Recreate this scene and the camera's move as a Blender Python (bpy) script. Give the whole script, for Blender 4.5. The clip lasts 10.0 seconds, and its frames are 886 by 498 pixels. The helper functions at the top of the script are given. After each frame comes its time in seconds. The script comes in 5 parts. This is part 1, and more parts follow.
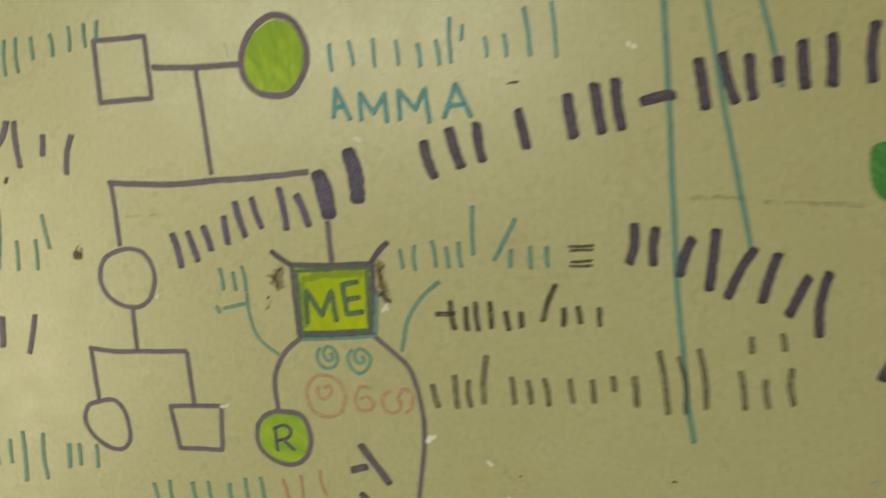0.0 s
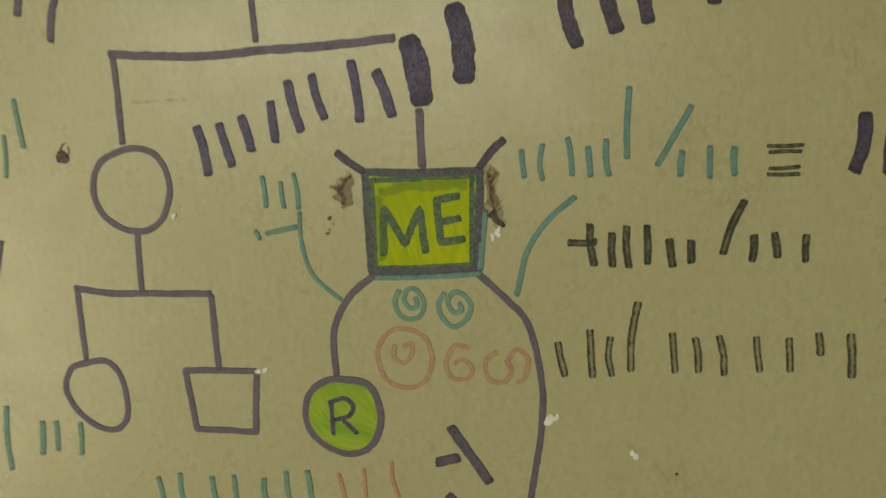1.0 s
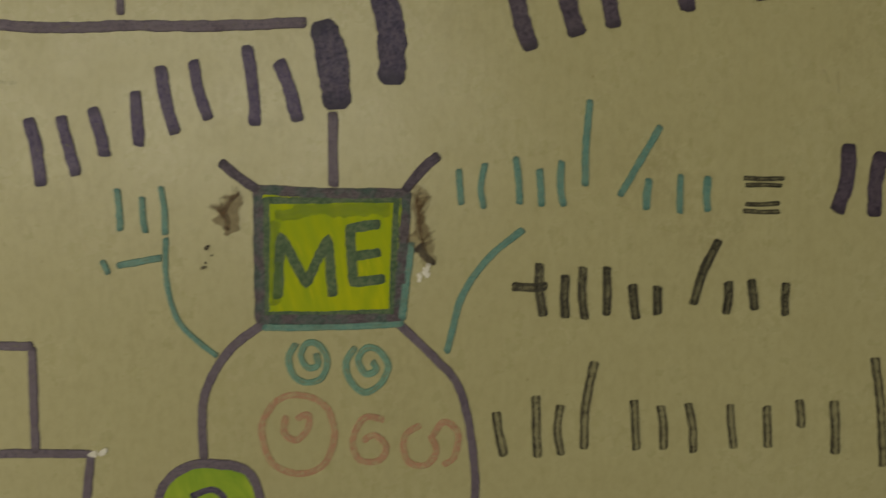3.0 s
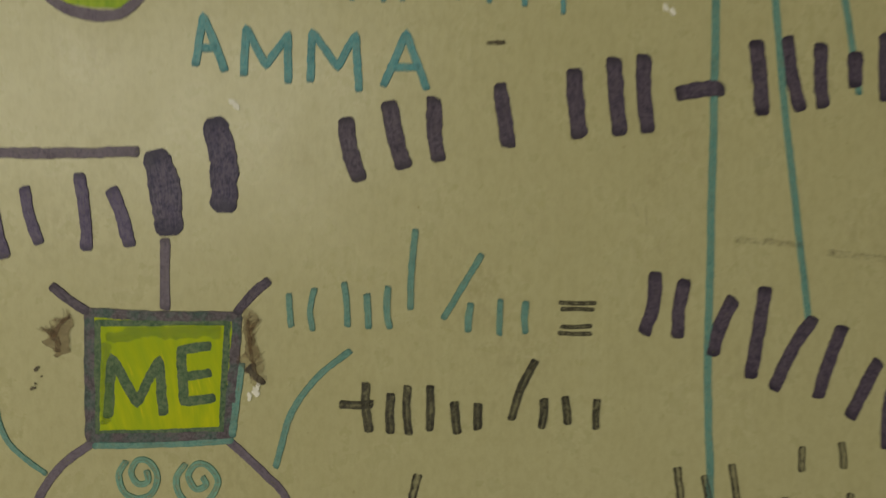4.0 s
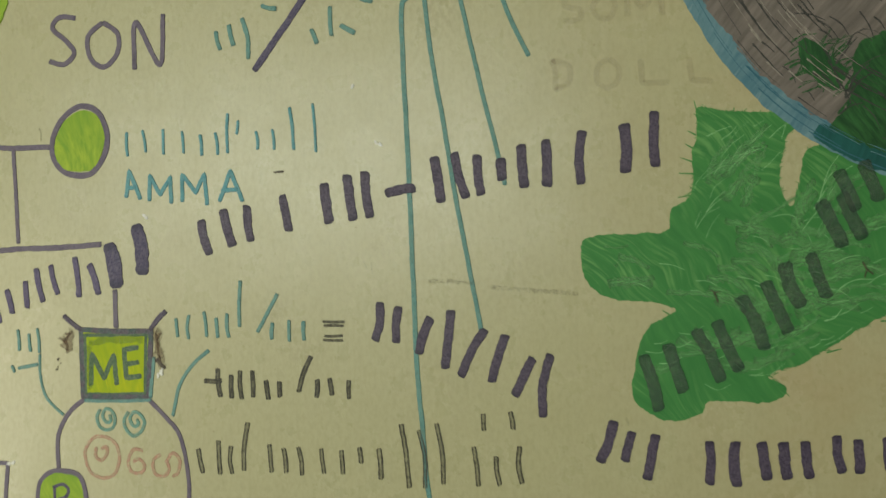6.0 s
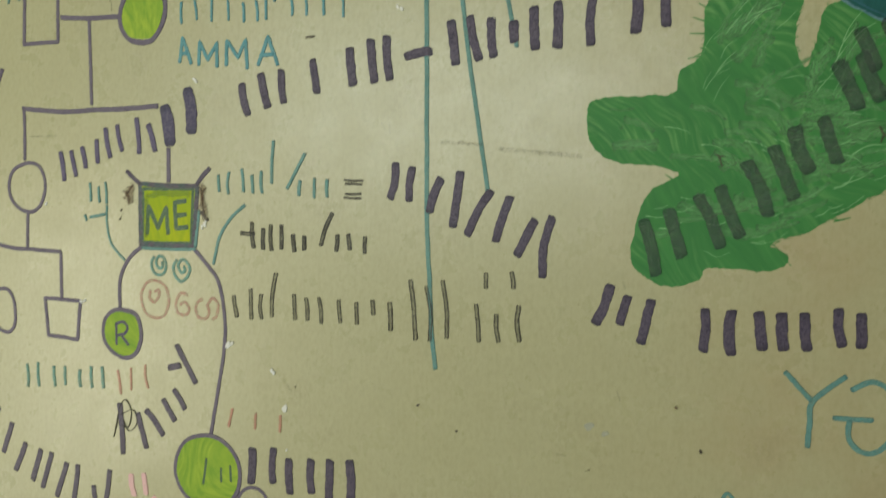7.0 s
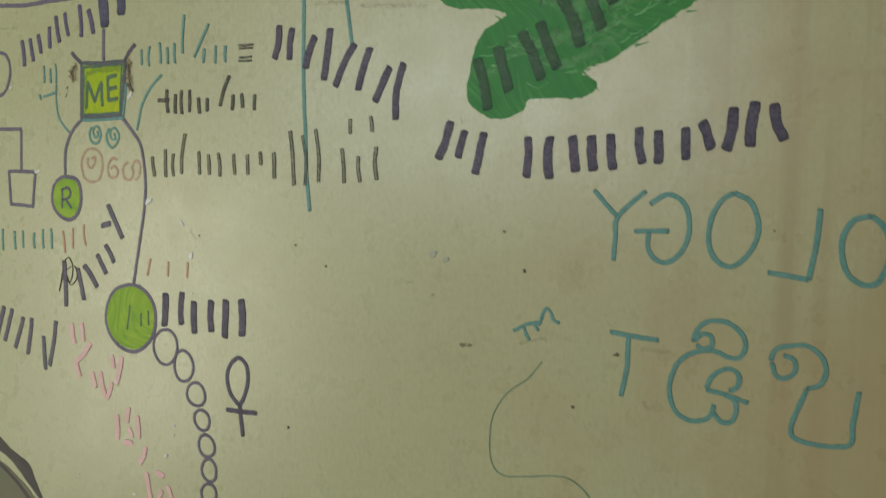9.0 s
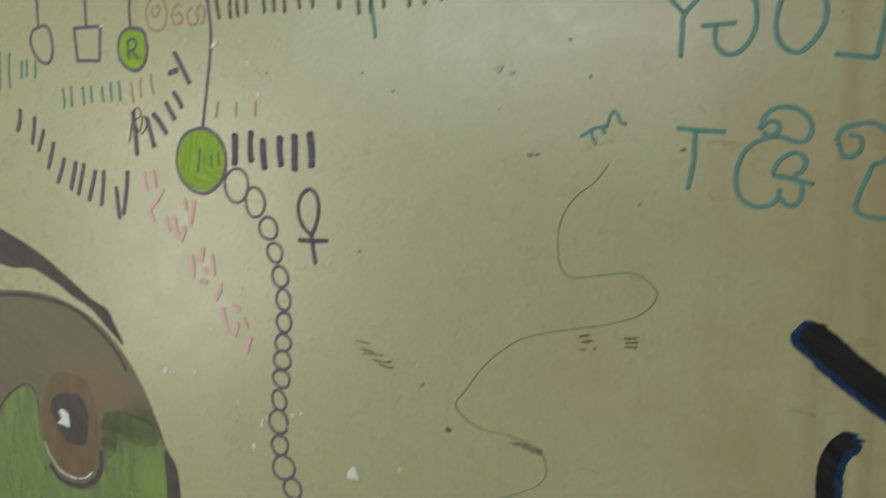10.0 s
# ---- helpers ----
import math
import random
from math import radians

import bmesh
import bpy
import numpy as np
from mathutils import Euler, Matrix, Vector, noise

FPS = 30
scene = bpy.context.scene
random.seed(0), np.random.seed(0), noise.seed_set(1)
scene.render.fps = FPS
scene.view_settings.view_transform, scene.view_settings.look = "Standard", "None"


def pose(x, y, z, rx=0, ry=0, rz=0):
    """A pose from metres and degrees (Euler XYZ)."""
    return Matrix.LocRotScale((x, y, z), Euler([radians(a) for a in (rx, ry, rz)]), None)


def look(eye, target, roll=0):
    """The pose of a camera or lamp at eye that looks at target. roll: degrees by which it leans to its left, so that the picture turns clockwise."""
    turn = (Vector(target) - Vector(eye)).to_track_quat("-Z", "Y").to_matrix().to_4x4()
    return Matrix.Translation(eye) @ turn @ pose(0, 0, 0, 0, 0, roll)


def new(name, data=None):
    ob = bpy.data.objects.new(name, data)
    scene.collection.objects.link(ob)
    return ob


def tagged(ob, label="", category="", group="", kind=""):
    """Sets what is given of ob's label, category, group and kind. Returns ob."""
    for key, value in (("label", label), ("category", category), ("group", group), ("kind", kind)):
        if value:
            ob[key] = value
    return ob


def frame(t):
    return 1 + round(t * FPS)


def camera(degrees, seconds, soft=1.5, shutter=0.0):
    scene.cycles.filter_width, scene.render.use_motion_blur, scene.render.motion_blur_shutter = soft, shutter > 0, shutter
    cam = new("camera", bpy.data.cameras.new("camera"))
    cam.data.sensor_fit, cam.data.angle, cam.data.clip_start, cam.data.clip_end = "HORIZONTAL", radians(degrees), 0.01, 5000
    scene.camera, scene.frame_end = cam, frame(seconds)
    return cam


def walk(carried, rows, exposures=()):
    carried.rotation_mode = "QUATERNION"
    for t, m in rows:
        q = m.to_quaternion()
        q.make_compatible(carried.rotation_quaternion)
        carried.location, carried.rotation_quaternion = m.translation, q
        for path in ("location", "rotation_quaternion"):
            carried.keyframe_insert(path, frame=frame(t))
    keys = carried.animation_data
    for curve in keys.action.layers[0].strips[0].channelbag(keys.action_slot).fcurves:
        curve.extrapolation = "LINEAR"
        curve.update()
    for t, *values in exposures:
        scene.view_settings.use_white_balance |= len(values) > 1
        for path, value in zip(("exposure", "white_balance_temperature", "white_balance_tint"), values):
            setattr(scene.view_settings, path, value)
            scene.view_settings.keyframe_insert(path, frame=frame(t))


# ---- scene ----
# ---- camera ----
cam = camera(56.0, 10.0, soft=1.5, shutter=0.4)
PATH = [
    (0, (0.227, -0.686, 1.668), (-0.127, 1.249, 1.307), -4.7),
    (0.3, (0.156, -0.641, 1.633), (-0.227, 1.29, 1.279), -4.5),
    (0.5, (0.12, -0.605, 1.622), (-0.246, 1.328, 1.262), -3.8),
    (1, (0.093, -0.513, 1.569), (-0.214, 1.435, 1.237), -3.2),
    (1.5, (0.046, -0.47, 1.547), (-0.149, 1.502, 1.272), -2.7),
    (2, (-0.007, -0.445, 1.545), (-0.062, 1.543, 1.334), -2.2),
    (2.5, (0.0, -0.427, 1.529), (0.035, 1.567, 1.387), -1.3),
    (2.7, (0.016, -0.418, 1.522), (0.053, 1.578, 1.403), -0.9),
    (3.8, (0.074, -0.41, 1.573), (0.344, 1.569, 1.467), 1.0),
    (4, (0.087, -0.435, 1.592), (0.345, 1.543, 1.471), 0.9),
    (4.5, (0.123, -0.526, 1.612), (0.317, 1.464, 1.567), 0.4),
    (5, (0.238, -0.642, 1.628), (0.261, 1.358, 1.612), -0.6),
    (5.2, (0.282, -0.671, 1.639), (0.225, 1.328, 1.601), -0.9),
    (6.3, (0.51, -0.721, 1.587), (0.019, 1.218, 1.565), -1.1),
    (6.5, (0.54, -0.719, 1.573), (-0.033, 1.196, 1.495), -0.5),
    (7, (0.582, -0.711, 1.523), (-0.133, 1.153, 1.396), 0.7),
    (7.5, (0.61, -0.712, 1.466), (-0.198, 1.114, 1.343), 1.6),
    (8, (0.683, -0.721, 1.435), (-0.183, 1.078, 1.322), 2.3),
    (8.5, (0.762, -0.706, 1.404), (-0.137, 1.078, 1.306), 2.0),
    (9, (0.816, -0.696, 1.369), (-0.098, 1.079, 1.27), 1.3),
    (9.2, (0.828, -0.704, 1.346), (-0.079, 1.074, 1.239), 0.8),
    (9.5, (0.841, -0.697, 1.318), (-0.084, 1.069, 1.16), 0.5),
    (9.8, (0.822, -0.726, 1.279), (-0.121, 1.024, 1.055), -0.1),
    (10, (0.797, -0.752, 1.253), (-0.158, 0.988, 1.001), -0.0),
]
# seconds, stops, kelvin, tint: the camera's own exposure and white balance drift
EXPOSURES = [(0, 0.16, 7700, 5), (0.5, -0.06, 7750, 6), (1.0, -0.20, 7900, 9), (1.5, -0.34, 8000, 12), (2.5, -0.60, 8100, 13), (4.0, -0.26, 7650, 12), (4.5, -0.05, 7350, 9),
             (5.0, 0.03, 7150, 8), (6.5, 0.30, 6600, 8), (7.0, 0.27, 6550, 8), (8.0, 0.19, 6450, 8), (8.5, 0.14, 6350, 9), (10, 0.10, 6150, 9)]
walk(cam, [(t, look(eye, target, roll)) for t, eye, target, roll in PATH], EXPOSURES)

# ---- world, light, exposure ----
world = bpy.data.worlds.new("overcast_sky")
scene.world = world
world.use_nodes = True
wn = world.node_tree
sky = wn.nodes.new("ShaderNodeTexSky")
sky.sky_type, sky.sun_disc = "NISHITA", False
sky.sun_elevation, sky.sun_rotation = radians(40), radians(200)
wn.links.new(sky.outputs[0], wn.nodes["Background"].inputs[0])
wn.nodes["Background"].inputs[1].default_value = 0.1


def area(name, m, w, h, watts, colour):
    lamp = bpy.data.lights.new(name, "AREA")
    lamp.shape, lamp.size, lamp.size_y, lamp.energy, lamp.color = "RECTANGLE", w, h, watts, colour
    ob = new(name, lamp)
    ob.matrix_world = m
    return ob


# daylight by the unseen wide window in the back wall, and a light added low in the left wall
area("window_daylight", look((-0.95, -3.17, 1.98), (-0.95, 0, 1.98)), 2.3, 0.84, 31, (0.90, 0.97, 0.95))
area("low_side_fill", look((-2.18, -2.35, 0.85), (0, -2.35, 0.85)), 1.1, 1.4, 31, (1.0, 0.95, 0.79))


# ---- materials ----
def rgb(r, g, b):
    """Linear colour from 0..255 display values."""
    return tuple(((c / 255 + 0.055) / 1.055) ** 2.4 if c > 10 else c / 255 / 12.92 for c in (r, g, b)) + (1.0,)


class Nodes:
    """A small wrapper that makes and links shader nodes."""

    def __init__(self, name):
        self.mat = bpy.data.materials.new(name)
        self.mat.use_nodes = True
        self.tree = self.mat.node_tree
        self.bsdf = self.tree.nodes["Principled BSDF"]
        self.out = self.tree.nodes["Material Output"]

    def put(self, socket, value):
        if isinstance(value, bpy.types.NodeSocket):
            self.tree.links.new(value, socket)
        else:
            socket.default_value = value

    def node(self, kind, **ins):
        n = self.tree.nodes.new("ShaderNode" + kind)
        for key, value in ins.items():
            self.put(n.inputs[key.replace("_", " ")], value)
        return n

    def noise(self, vector, scale, detail=4.0, rough=0.55):
        return self.node("TexNoise", Vector=vector, Scale=scale, Detail=detail, Roughness=rough).outputs["Fac"]

    def scaled(self, vector, s):
        m = self.tree.nodes.new("ShaderNodeMapping")
        self.put(m.inputs["Vector"], vector)
        m.inputs["Scale"].default_value = s
        return m.outputs[0]

    def ramp(self, value, a, b, lo=0.0, hi=1.0):
        m = self.tree.nodes.new("ShaderNodeMapRange")
        for i, v in enumerate((value, a, b, lo, hi)):
            self.put(m.inputs[i], v)
        return m.outputs[0]

    def math(self, op, a, b=0.0):
        m = self.tree.nodes.new("ShaderNodeMath")
        m.operation = op
        self.put(m.inputs[0], a)
        self.put(m.inputs[1], b)
        return m.outputs[0]

    def mix(self, fac, a, b, how="MIX"):
        m = self.tree.nodes.new("ShaderNodeMix")
        m.data_type, m.blend_type = "RGBA", how
        self.put(m.inputs[0], fac)
        self.put(m.inputs[6], a)
        self.put(m.inputs[7], b)
        return m.outputs[2]

    def bump(self, height, strength, distance):
        return self.node("Bump", Strength=strength, Distance=distance, Height=height).outputs[0]

    def position(self):
        return self.tree.nodes.new("ShaderNodeNewGeometry").outputs["Position"]

    def uv(self):
        s = self.tree.nodes.new("ShaderNodeSeparateXYZ")
        self.put(s.inputs[0], self.tree.nodes.new("ShaderNodeUVMap").outputs[0])
        return s.outputs[0], s.outputs[1]


WALL_RGB = (0.515, 0.50, 0.295, 1)


def painted_wall():
    n = Nodes("cream_gloss_wall_paint")
    p = n.position()
    big = n.noise(p, 3.0, 3)
    mottled = n.noise(p, 30, 5, 0.65)
    dabs = n.noise(n.scaled(p, (230, 230, 150)), 1.0, 4, 0.62)
    brush = n.noise(n.scaled(p, (240, 1, 14)), 1.0, 4, 0.6)
    fine = n.noise(p, 900, 3, 0.7)
    drip = n.noise(n.scaled(p, (34, 1, 1.1)), 1.0, 3, 0.6)
    col = n.mix(n.ramp(big, 0.35, 0.65), WALL_RGB, (0.495, 0.475, 0.27, 1))
    col = n.mix(n.ramp(mottled, 0.38, 0.72, 0, 0.5), col, (0.45, 0.425, 0.225, 1))
    col = n.mix(n.ramp(dabs, 0.42, 0.70, 0, 0.5), col, (0.385, 0.355, 0.18, 1))
    col = n.mix(n.ramp(fine, 0.55, 0.75, 0, 0.35), col, (0.35, 0.32, 0.17, 1))
    col = n.mix(n.ramp(brush, 0.3, 0.7, 0.0, 0.14), col, (0.58, 0.57, 0.37, 1))
    # brown run marks down the wall
    x = n.tree.nodes.new("ShaderNodeSeparateXYZ")
    n.put(x.inputs[0], p)
    where = n.math("MULTIPLY", n.ramp(x.outputs[0], 0.62, 0.80), n.ramp(x.outputs[0], 1.5, 1.1))
    runs = n.math("MULTIPLY", n.ramp(drip, 0.47, 0.64), where)
    col = n.mix(n.math("MULTIPLY", runs, 0.75), col, (0.36, 0.28, 0.16, 1))
    broad = n.math("MULTIPLY", n.ramp(n.noise(n.scaled(p, (7, 1, 1.6)), 1.0, 3), 0.4, 0.65), where)
    col = n.mix(n.math("MULTIPLY", broad, 0.6), col, (0.43, 0.36, 0.20, 1))
    cloud = n.math("MULTIPLY", n.ramp(n.noise(p, 7, 4, 0.6), 0.38, 0.62), n.ramp(x.outputs[0], 0.42, 0.66))
    col = n.mix(n.math("MULTIPLY", cloud, 0.6), col, (0.455, 0.355, 0.185, 1))
    # small rusty specks and grubby patches
    speck = n.ramp(n.noise(p, 210, 2, 0.4), 0.755, 0.79)
    col = n.mix(n.math("MULTIPLY", speck, 0.45), col, (0.25, 0.17, 0.08, 1))
    grub = n.math("MULTIPLY", n.ramp(n.noise(p, 14, 3, 0.6), 0.56, 0.72), n.ramp(dabs, 0.4, 0.6))
    col = n.mix(n.math("MULTIPLY", grub, 0.35), col, (0.36, 0.32, 0.18, 1))
    n.put(n.bsdf.inputs["Base Color"], col)
    n.put(n.bsdf.inputs["Roughness"], n.ramp(mottled, 0.3, 0.7, 0.24, 0.34))
    h = n.math("ADD", n.math("MULTIPLY", brush, 0.25), n.math("ADD", n.math("MULTIPLY", dabs, 0.9), n.math("MULTIPLY", fine, 0.2)))
    n.put(n.bsdf.inputs["Normal"], n.bump(h, 0.17, 0.0010))
    return n.mat


def ink(name, colour, wear=0.15, edge=0.35, streak=0.5, rough=0.55, second=None, hollow=0.24, most=1.0, bristles=False, pooled=0.75):
    """Marker ink: wear = how much of it has gone, edge = darker rims where ink gathered, streak = dry lines along the stroke,
    hollow = how much more is gone in the middle, most = the densest cover, bristles = the many fine lines of a dry brush,
    pooled = how dark the ink has gathered at the ends."""
    n = Nodes(name)
    p = n.position()
    u, v = n.uv()
    away = n.math("ABSOLUTE", u)
    blot = n.noise(p, 85, 4, 0.6)
    dabs = n.noise(p, 240, 4, 0.65)
    grain = n.noise(p, 620, 4, 0.75)
    comb = n.tree.nodes.new("ShaderNodeCombineXYZ")
    n.put(comb.inputs[0], n.math("MULTIPLY", u, 4.5 if bristles else 3.2))
    n.put(comb.inputs[1], n.math("MULTIPLY", v, 3 if bristles else 5))
    n.put(comb.inputs[2], n.noise(p, 2.0, 1))
    lines = n.noise(comb.outputs[0], 2.2, 4, 0.65)
    dark = tuple(c * (0.5 if max(colour[:3]) < 0.5 else 0.8) for c in colour[:3]) + (1,)
    pale = tuple(c * 0.66 + w * 0.34 for c, w in zip(colour[:3], (0.43, 0.37, 0.43) if colour[2] > colour[1] < 0.2 else WALL_RGB)) + (1,)
    col = n.mix(n.math("MULTIPLY", n.ramp(lines, 0.42, 0.62), streak), colour, pale)
    if second:
        col = n.mix(n.ramp(blot, 0.46, 0.6, 0, 0.8), col, second)
    col = n.mix(n.math("MULTIPLY", n.ramp(away, 0.5, 0.95), edge), col, dark)
    col = n.mix(n.ramp(blot, 0.5, 0.7, 0, 0.4), col, dark)
    col = n.mix(n.ramp(grain, 0.46, 0.6, 0, 0.45), col, pale)
    col = n.mix(n.ramp(grain, 0.48, 0.36, 0, 0.7), col, dark)
    col = n.mix(n.ramp(dabs, 0.5, 0.75, 0, 0.45), col, pale)
    # ink pools where the pen was set down and lifted
    rest = n.tree.nodes.new("ShaderNodeSeparateXYZ")
    at_ends = n.tree.nodes.new("ShaderNodeUVMap")
    at_ends.uv_map = "Ends"
    n.put(rest.inputs[0], at_ends.outputs[0])
    pool = n.math("ADD", rest.outputs[0], n.math("MULTIPLY", blot, 0.9))
    col = n.mix(n.ramp(pool, 0.55, 1.1, pooled, 0.0), col, dark)
    n.put(n.bsdf.inputs["Base Color"], col)
    n.put(n.bsdf.inputs["Roughness"], n.ramp(blot, 0.3, 0.7, rough - 0.08, rough + 0.1))
    n.put(n.bsdf.inputs["Normal"], n.bump(n.math("ADD", dabs, n.math("MULTIPLY", grain, 0.4)), 0.35, 0.0008))
    # coverage: the wall shows where the ink is dry or rubbed off
    share = (0.7, 0.2, 0.1) if bristles else (0.35, 0.3, 0.35)
    rub = n.math("ADD", n.math("MULTIPLY", lines, share[0]), n.math("ADD", n.math("MULTIPLY", dabs, share[1]), n.math("MULTIPLY", grain, share[2])))
    rub = n.math("ADD", rub, n.math("MULTIPLY", n.math("SUBTRACT", 0.5, away), wear * hollow))
    cover = n.ramp(rub, 0.60 - 0.30 * wear, 0.76 - 0.30 * wear, 1.0 - 0.18 * wear, max(0.0, 0.72 - wear))
    n.put(n.bsdf.inputs["Alpha"], n.math("MULTIPLY", cover, most))
    return n.mat


def brushed(name, a, b, across=300, along=25, angle=0.0, rough=0.45, depth=0.0010, light=None, swirl=0.04, cut=0.6):
    """Brushed or dabbed paint in two close tones, with the fine ridges that bristles leave. across, along: streaks in a metre."""
    n = Nodes(name)
    p = n.position()
    warp = n.node("TexNoise", Vector=p, Scale=7.0, Detail=2.0).outputs["Color"]
    q = n.mix(swirl, p, warp, "ADD")
    turn = n.tree.nodes.new("ShaderNodeMapping")
    n.put(turn.inputs["Vector"], q)
    turn.inputs["Rotation"].default_value = (0, radians(angle), 0)
    bristle = n.noise(n.scaled(turn.outputs[0], (across, 1, along)), 1.0, 4, 0.6)
    blot = n.noise(p, 24, 4, 0.6)
    fine = n.noise(p, 500, 2, 0.6)
    col = n.mix(n.ramp(bristle, 0.35, 0.66), a, b)
    col = n.mix(n.ramp(blot, 0.42, 0.66, 0, 0.6), col, a)
    if light:
        thin = n.ramp(n.noise(n.scaled(turn.outputs[0], (across * 1.7, 1, along * 1.3)), 1.0, 3, 0.6), cut, cut + 0.12)
        patchy = n.ramp(n.noise(p, 11, 3, 0.6), 0.42, 0.62)
        col = n.mix(n.math("MULTIPLY", thin, patchy), col, light)
    n.put(n.bsdf.inputs["Base Color"], col)
    n.put(n.bsdf.inputs["Roughness"], n.ramp(bristle, 0.3, 0.7, rough - 0.1, rough + 0.1))
    n.put(n.bsdf.inputs["Specular IOR Level"], 0.22)
    n.put(n.bsdf.inputs["Normal"], n.bump(n.math("ADD", bristle, n.math("MULTIPLY", fine, 0.2)), 0.5, depth))
    return n.mat


def blended(name, a, b, clouds, angle):
    """Poster paint worked wet into wet: two close tones in soft streaks, with clouds of other colours, each (place, radius, colour, strength)."""
    n = Nodes(name)
    p = n.position()
    warp = n.node("TexNoise", Vector=p, Scale=18.0, Detail=3.0).outputs["Color"]
    q = n.mix(0.035, p, warp, "ADD")
    turn = n.tree.nodes.new("ShaderNodeMapping")
    n.put(turn.inputs["Vector"], q)
    turn.inputs["Rotation"].default_value = (0, radians(angle), 0)
    streak = n.noise(n.scaled(turn.outputs[0], (75, 1, 12)), 1.0, 5, 0.62)
    fine = n.noise(n.scaled(turn.outputs[0], (420, 1, 50)), 1.0, 3, 0.6)
    col = n.mix(n.ramp(streak, 0.3, 0.7), a, b)
    for (x, z), r, colour, much in clouds:
        away = n.tree.nodes.new("ShaderNodeVectorMath")
        away.operation = "DISTANCE"
        n.put(away.inputs[0], q)
        away.inputs[1].default_value = (x + 0.0175, 0.0175, z + 0.0175)
        near = n.ramp(n.math("ADD", away.outputs["Value"], n.ramp(streak, 0.3, 0.7, -0.3 * r, 0.3 * r)), r, 0.25 * r, 0.0, much)
        col = n.mix(near, col, colour)
    col = n.mix(n.ramp(n.noise(p, 60, 4, 0.65), 0.45, 0.7, 0, 0.35), col, b)
    col = n.mix(n.ramp(fine, 0.45, 0.75, 0, 0.3), col, tuple(c * 0.7 for c in a[:3]) + (1,))
    n.put(n.bsdf.inputs["Base Color"], col)
    n.put(n.bsdf.inputs["Roughness"], n.ramp(streak, 0.3, 0.7, 0.42, 0.55))
    n.put(n.bsdf.inputs["Specular IOR Level"], 0.35)
    n.put(n.bsdf.inputs["Normal"], n.bump(n.math("ADD", streak, n.math("MULTIPLY", fine, 0.4)), 0.3, 0.0006))
    return n.mat


def plain(name, a, b, scale, rough):
    n = Nodes(name)
    p = n.position()
    col = n.mix(n.ramp(n.noise(p, scale, 5, 0.6), 0.35, 0.65), a, b)
    n.put(n.bsdf.inputs["Base Color"], col)
    n.put(n.bsdf.inputs["Roughness"], rough)
    n.put(n.bsdf.inputs["Normal"], n.bump(n.noise(p, scale * 12, 3), 0.2, 0.002))
    return n.mat


WALL = painted_wall()
PURPLE = ink("faded_purple_marker", (0.126, 0.100, 0.160, 1), 0.3, 0.5, 0.6)
VIOLET = ink("dark_violet_marker", (0.038, 0.024, 0.064, 1), 0.22, 0.5, 0.6)
DUSK = ink("dusky_purple_marker", (0.085, 0.068, 0.105, 1), 0.2, 0.4, 0.4)
BLUE_VIOLET = ink("blue_violet_marker", (0.068, 0.050, 0.150, 1), 0.28, 0.5, 0.65)
NAVY = ink("navy_marker", (0.027, 0.021, 0.085, 1), 0.14, 0.4, 0.65)
TEAL = ink("teal_marker", (0.095, 0.315, 0.30, 1), 0.28, 0.3, 0.55)
TEAL_THIN = ink("dry_teal_marker", (0.15, 0.42, 0.36, 1), 0.45, 0.3, 0.6)
TURQUOISE = ink("turquoise_marker", (0.06, 0.34, 0.41, 1), 0.25, 0.25, 0.55)
BLACK = ink("worn_black_marker", (0.014, 0.012, 0.011, 1), 0.4, 0.5, 0.4, hollow=0.45)
RUBBED = ink("rubbed_black_marker", (0.022, 0.018, 0.015, 1), 0.55, 0.6, 0.5, hollow=0.5)
PINK = ink("pink_marker", (1.0, 0.60, 0.60, 1), 0.2, 0.0, 0.0, hollow=0.0, most=0.85, pooled=0.0)
ORANGE = ink("orange_marker", (0.78, 0.33, 0.24, 1), 0.4, 0.0, 0.4, hollow=0.05, most=0.7, pooled=0.0)
RED = ink("faded_red_marker", (0.74, 0.34, 0.26, 1), 0.45, 0.0, 0.3, hollow=0.08, most=0.55, pooled=0.15)
GHOST = ink("almost_erased_marker", (0.40, 0.25, 0.17, 1), 0.5, 0.0, 0.3, hollow=0.0, most=0.17, pooled=0.2)
PENCIL = ink("grey_scuff", (0.20, 0.15, 0.11, 1), 0.75, 0.0, 0.5, hollow=0.0, most=0.7)
DARKGREEN = ink("dark_green_marker", (0.03, 0.11, 0.045, 1), 0.12, 0.3, 0.3)
BOX_EDGE = ink("purple_over_green_marker", (0.06, 0.046, 0.065, 1), 0.05, 0.2, 0.3, second=(0.025, 0.13, 0.10, 1))
THIN_GREEN = ink("thin_green_pen", (0.18, 0.34, 0.25, 1), 0.45, 0.1, 0.4)
ON_GREEN = ink("dark_marker_on_green_paint", (0.030, 0.095, 0.060, 1), 0.35, 0.0, 0.2, 0.6, hollow=0.05, most=0.72)
BROWN = ink("brown_smear", (0.14, 0.07, 0.025, 1), 0.5, 0.0, 0.4, hollow=0.0, most=0.85)
SMEAR = ink("thin_brown_smear", (0.20, 0.115, 0.045, 1), 0.6, 0.0, 0.3, hollow=-0.15, most=0.55, pooled=0.2, bristles=True)
GREEN_FELT = ink("mid_green_felt_shading", (0.13, 0.30, 0.02, 1), 0.45, 0.0, 0.2, hollow=-0.1, most=0.42, bristles=True)
PALE_SPOT = ink("pale_filler", (0.60, 0.62, 0.50, 1), 0.2, -0.2, 0.0, hollow=-0.2, most=0.6)
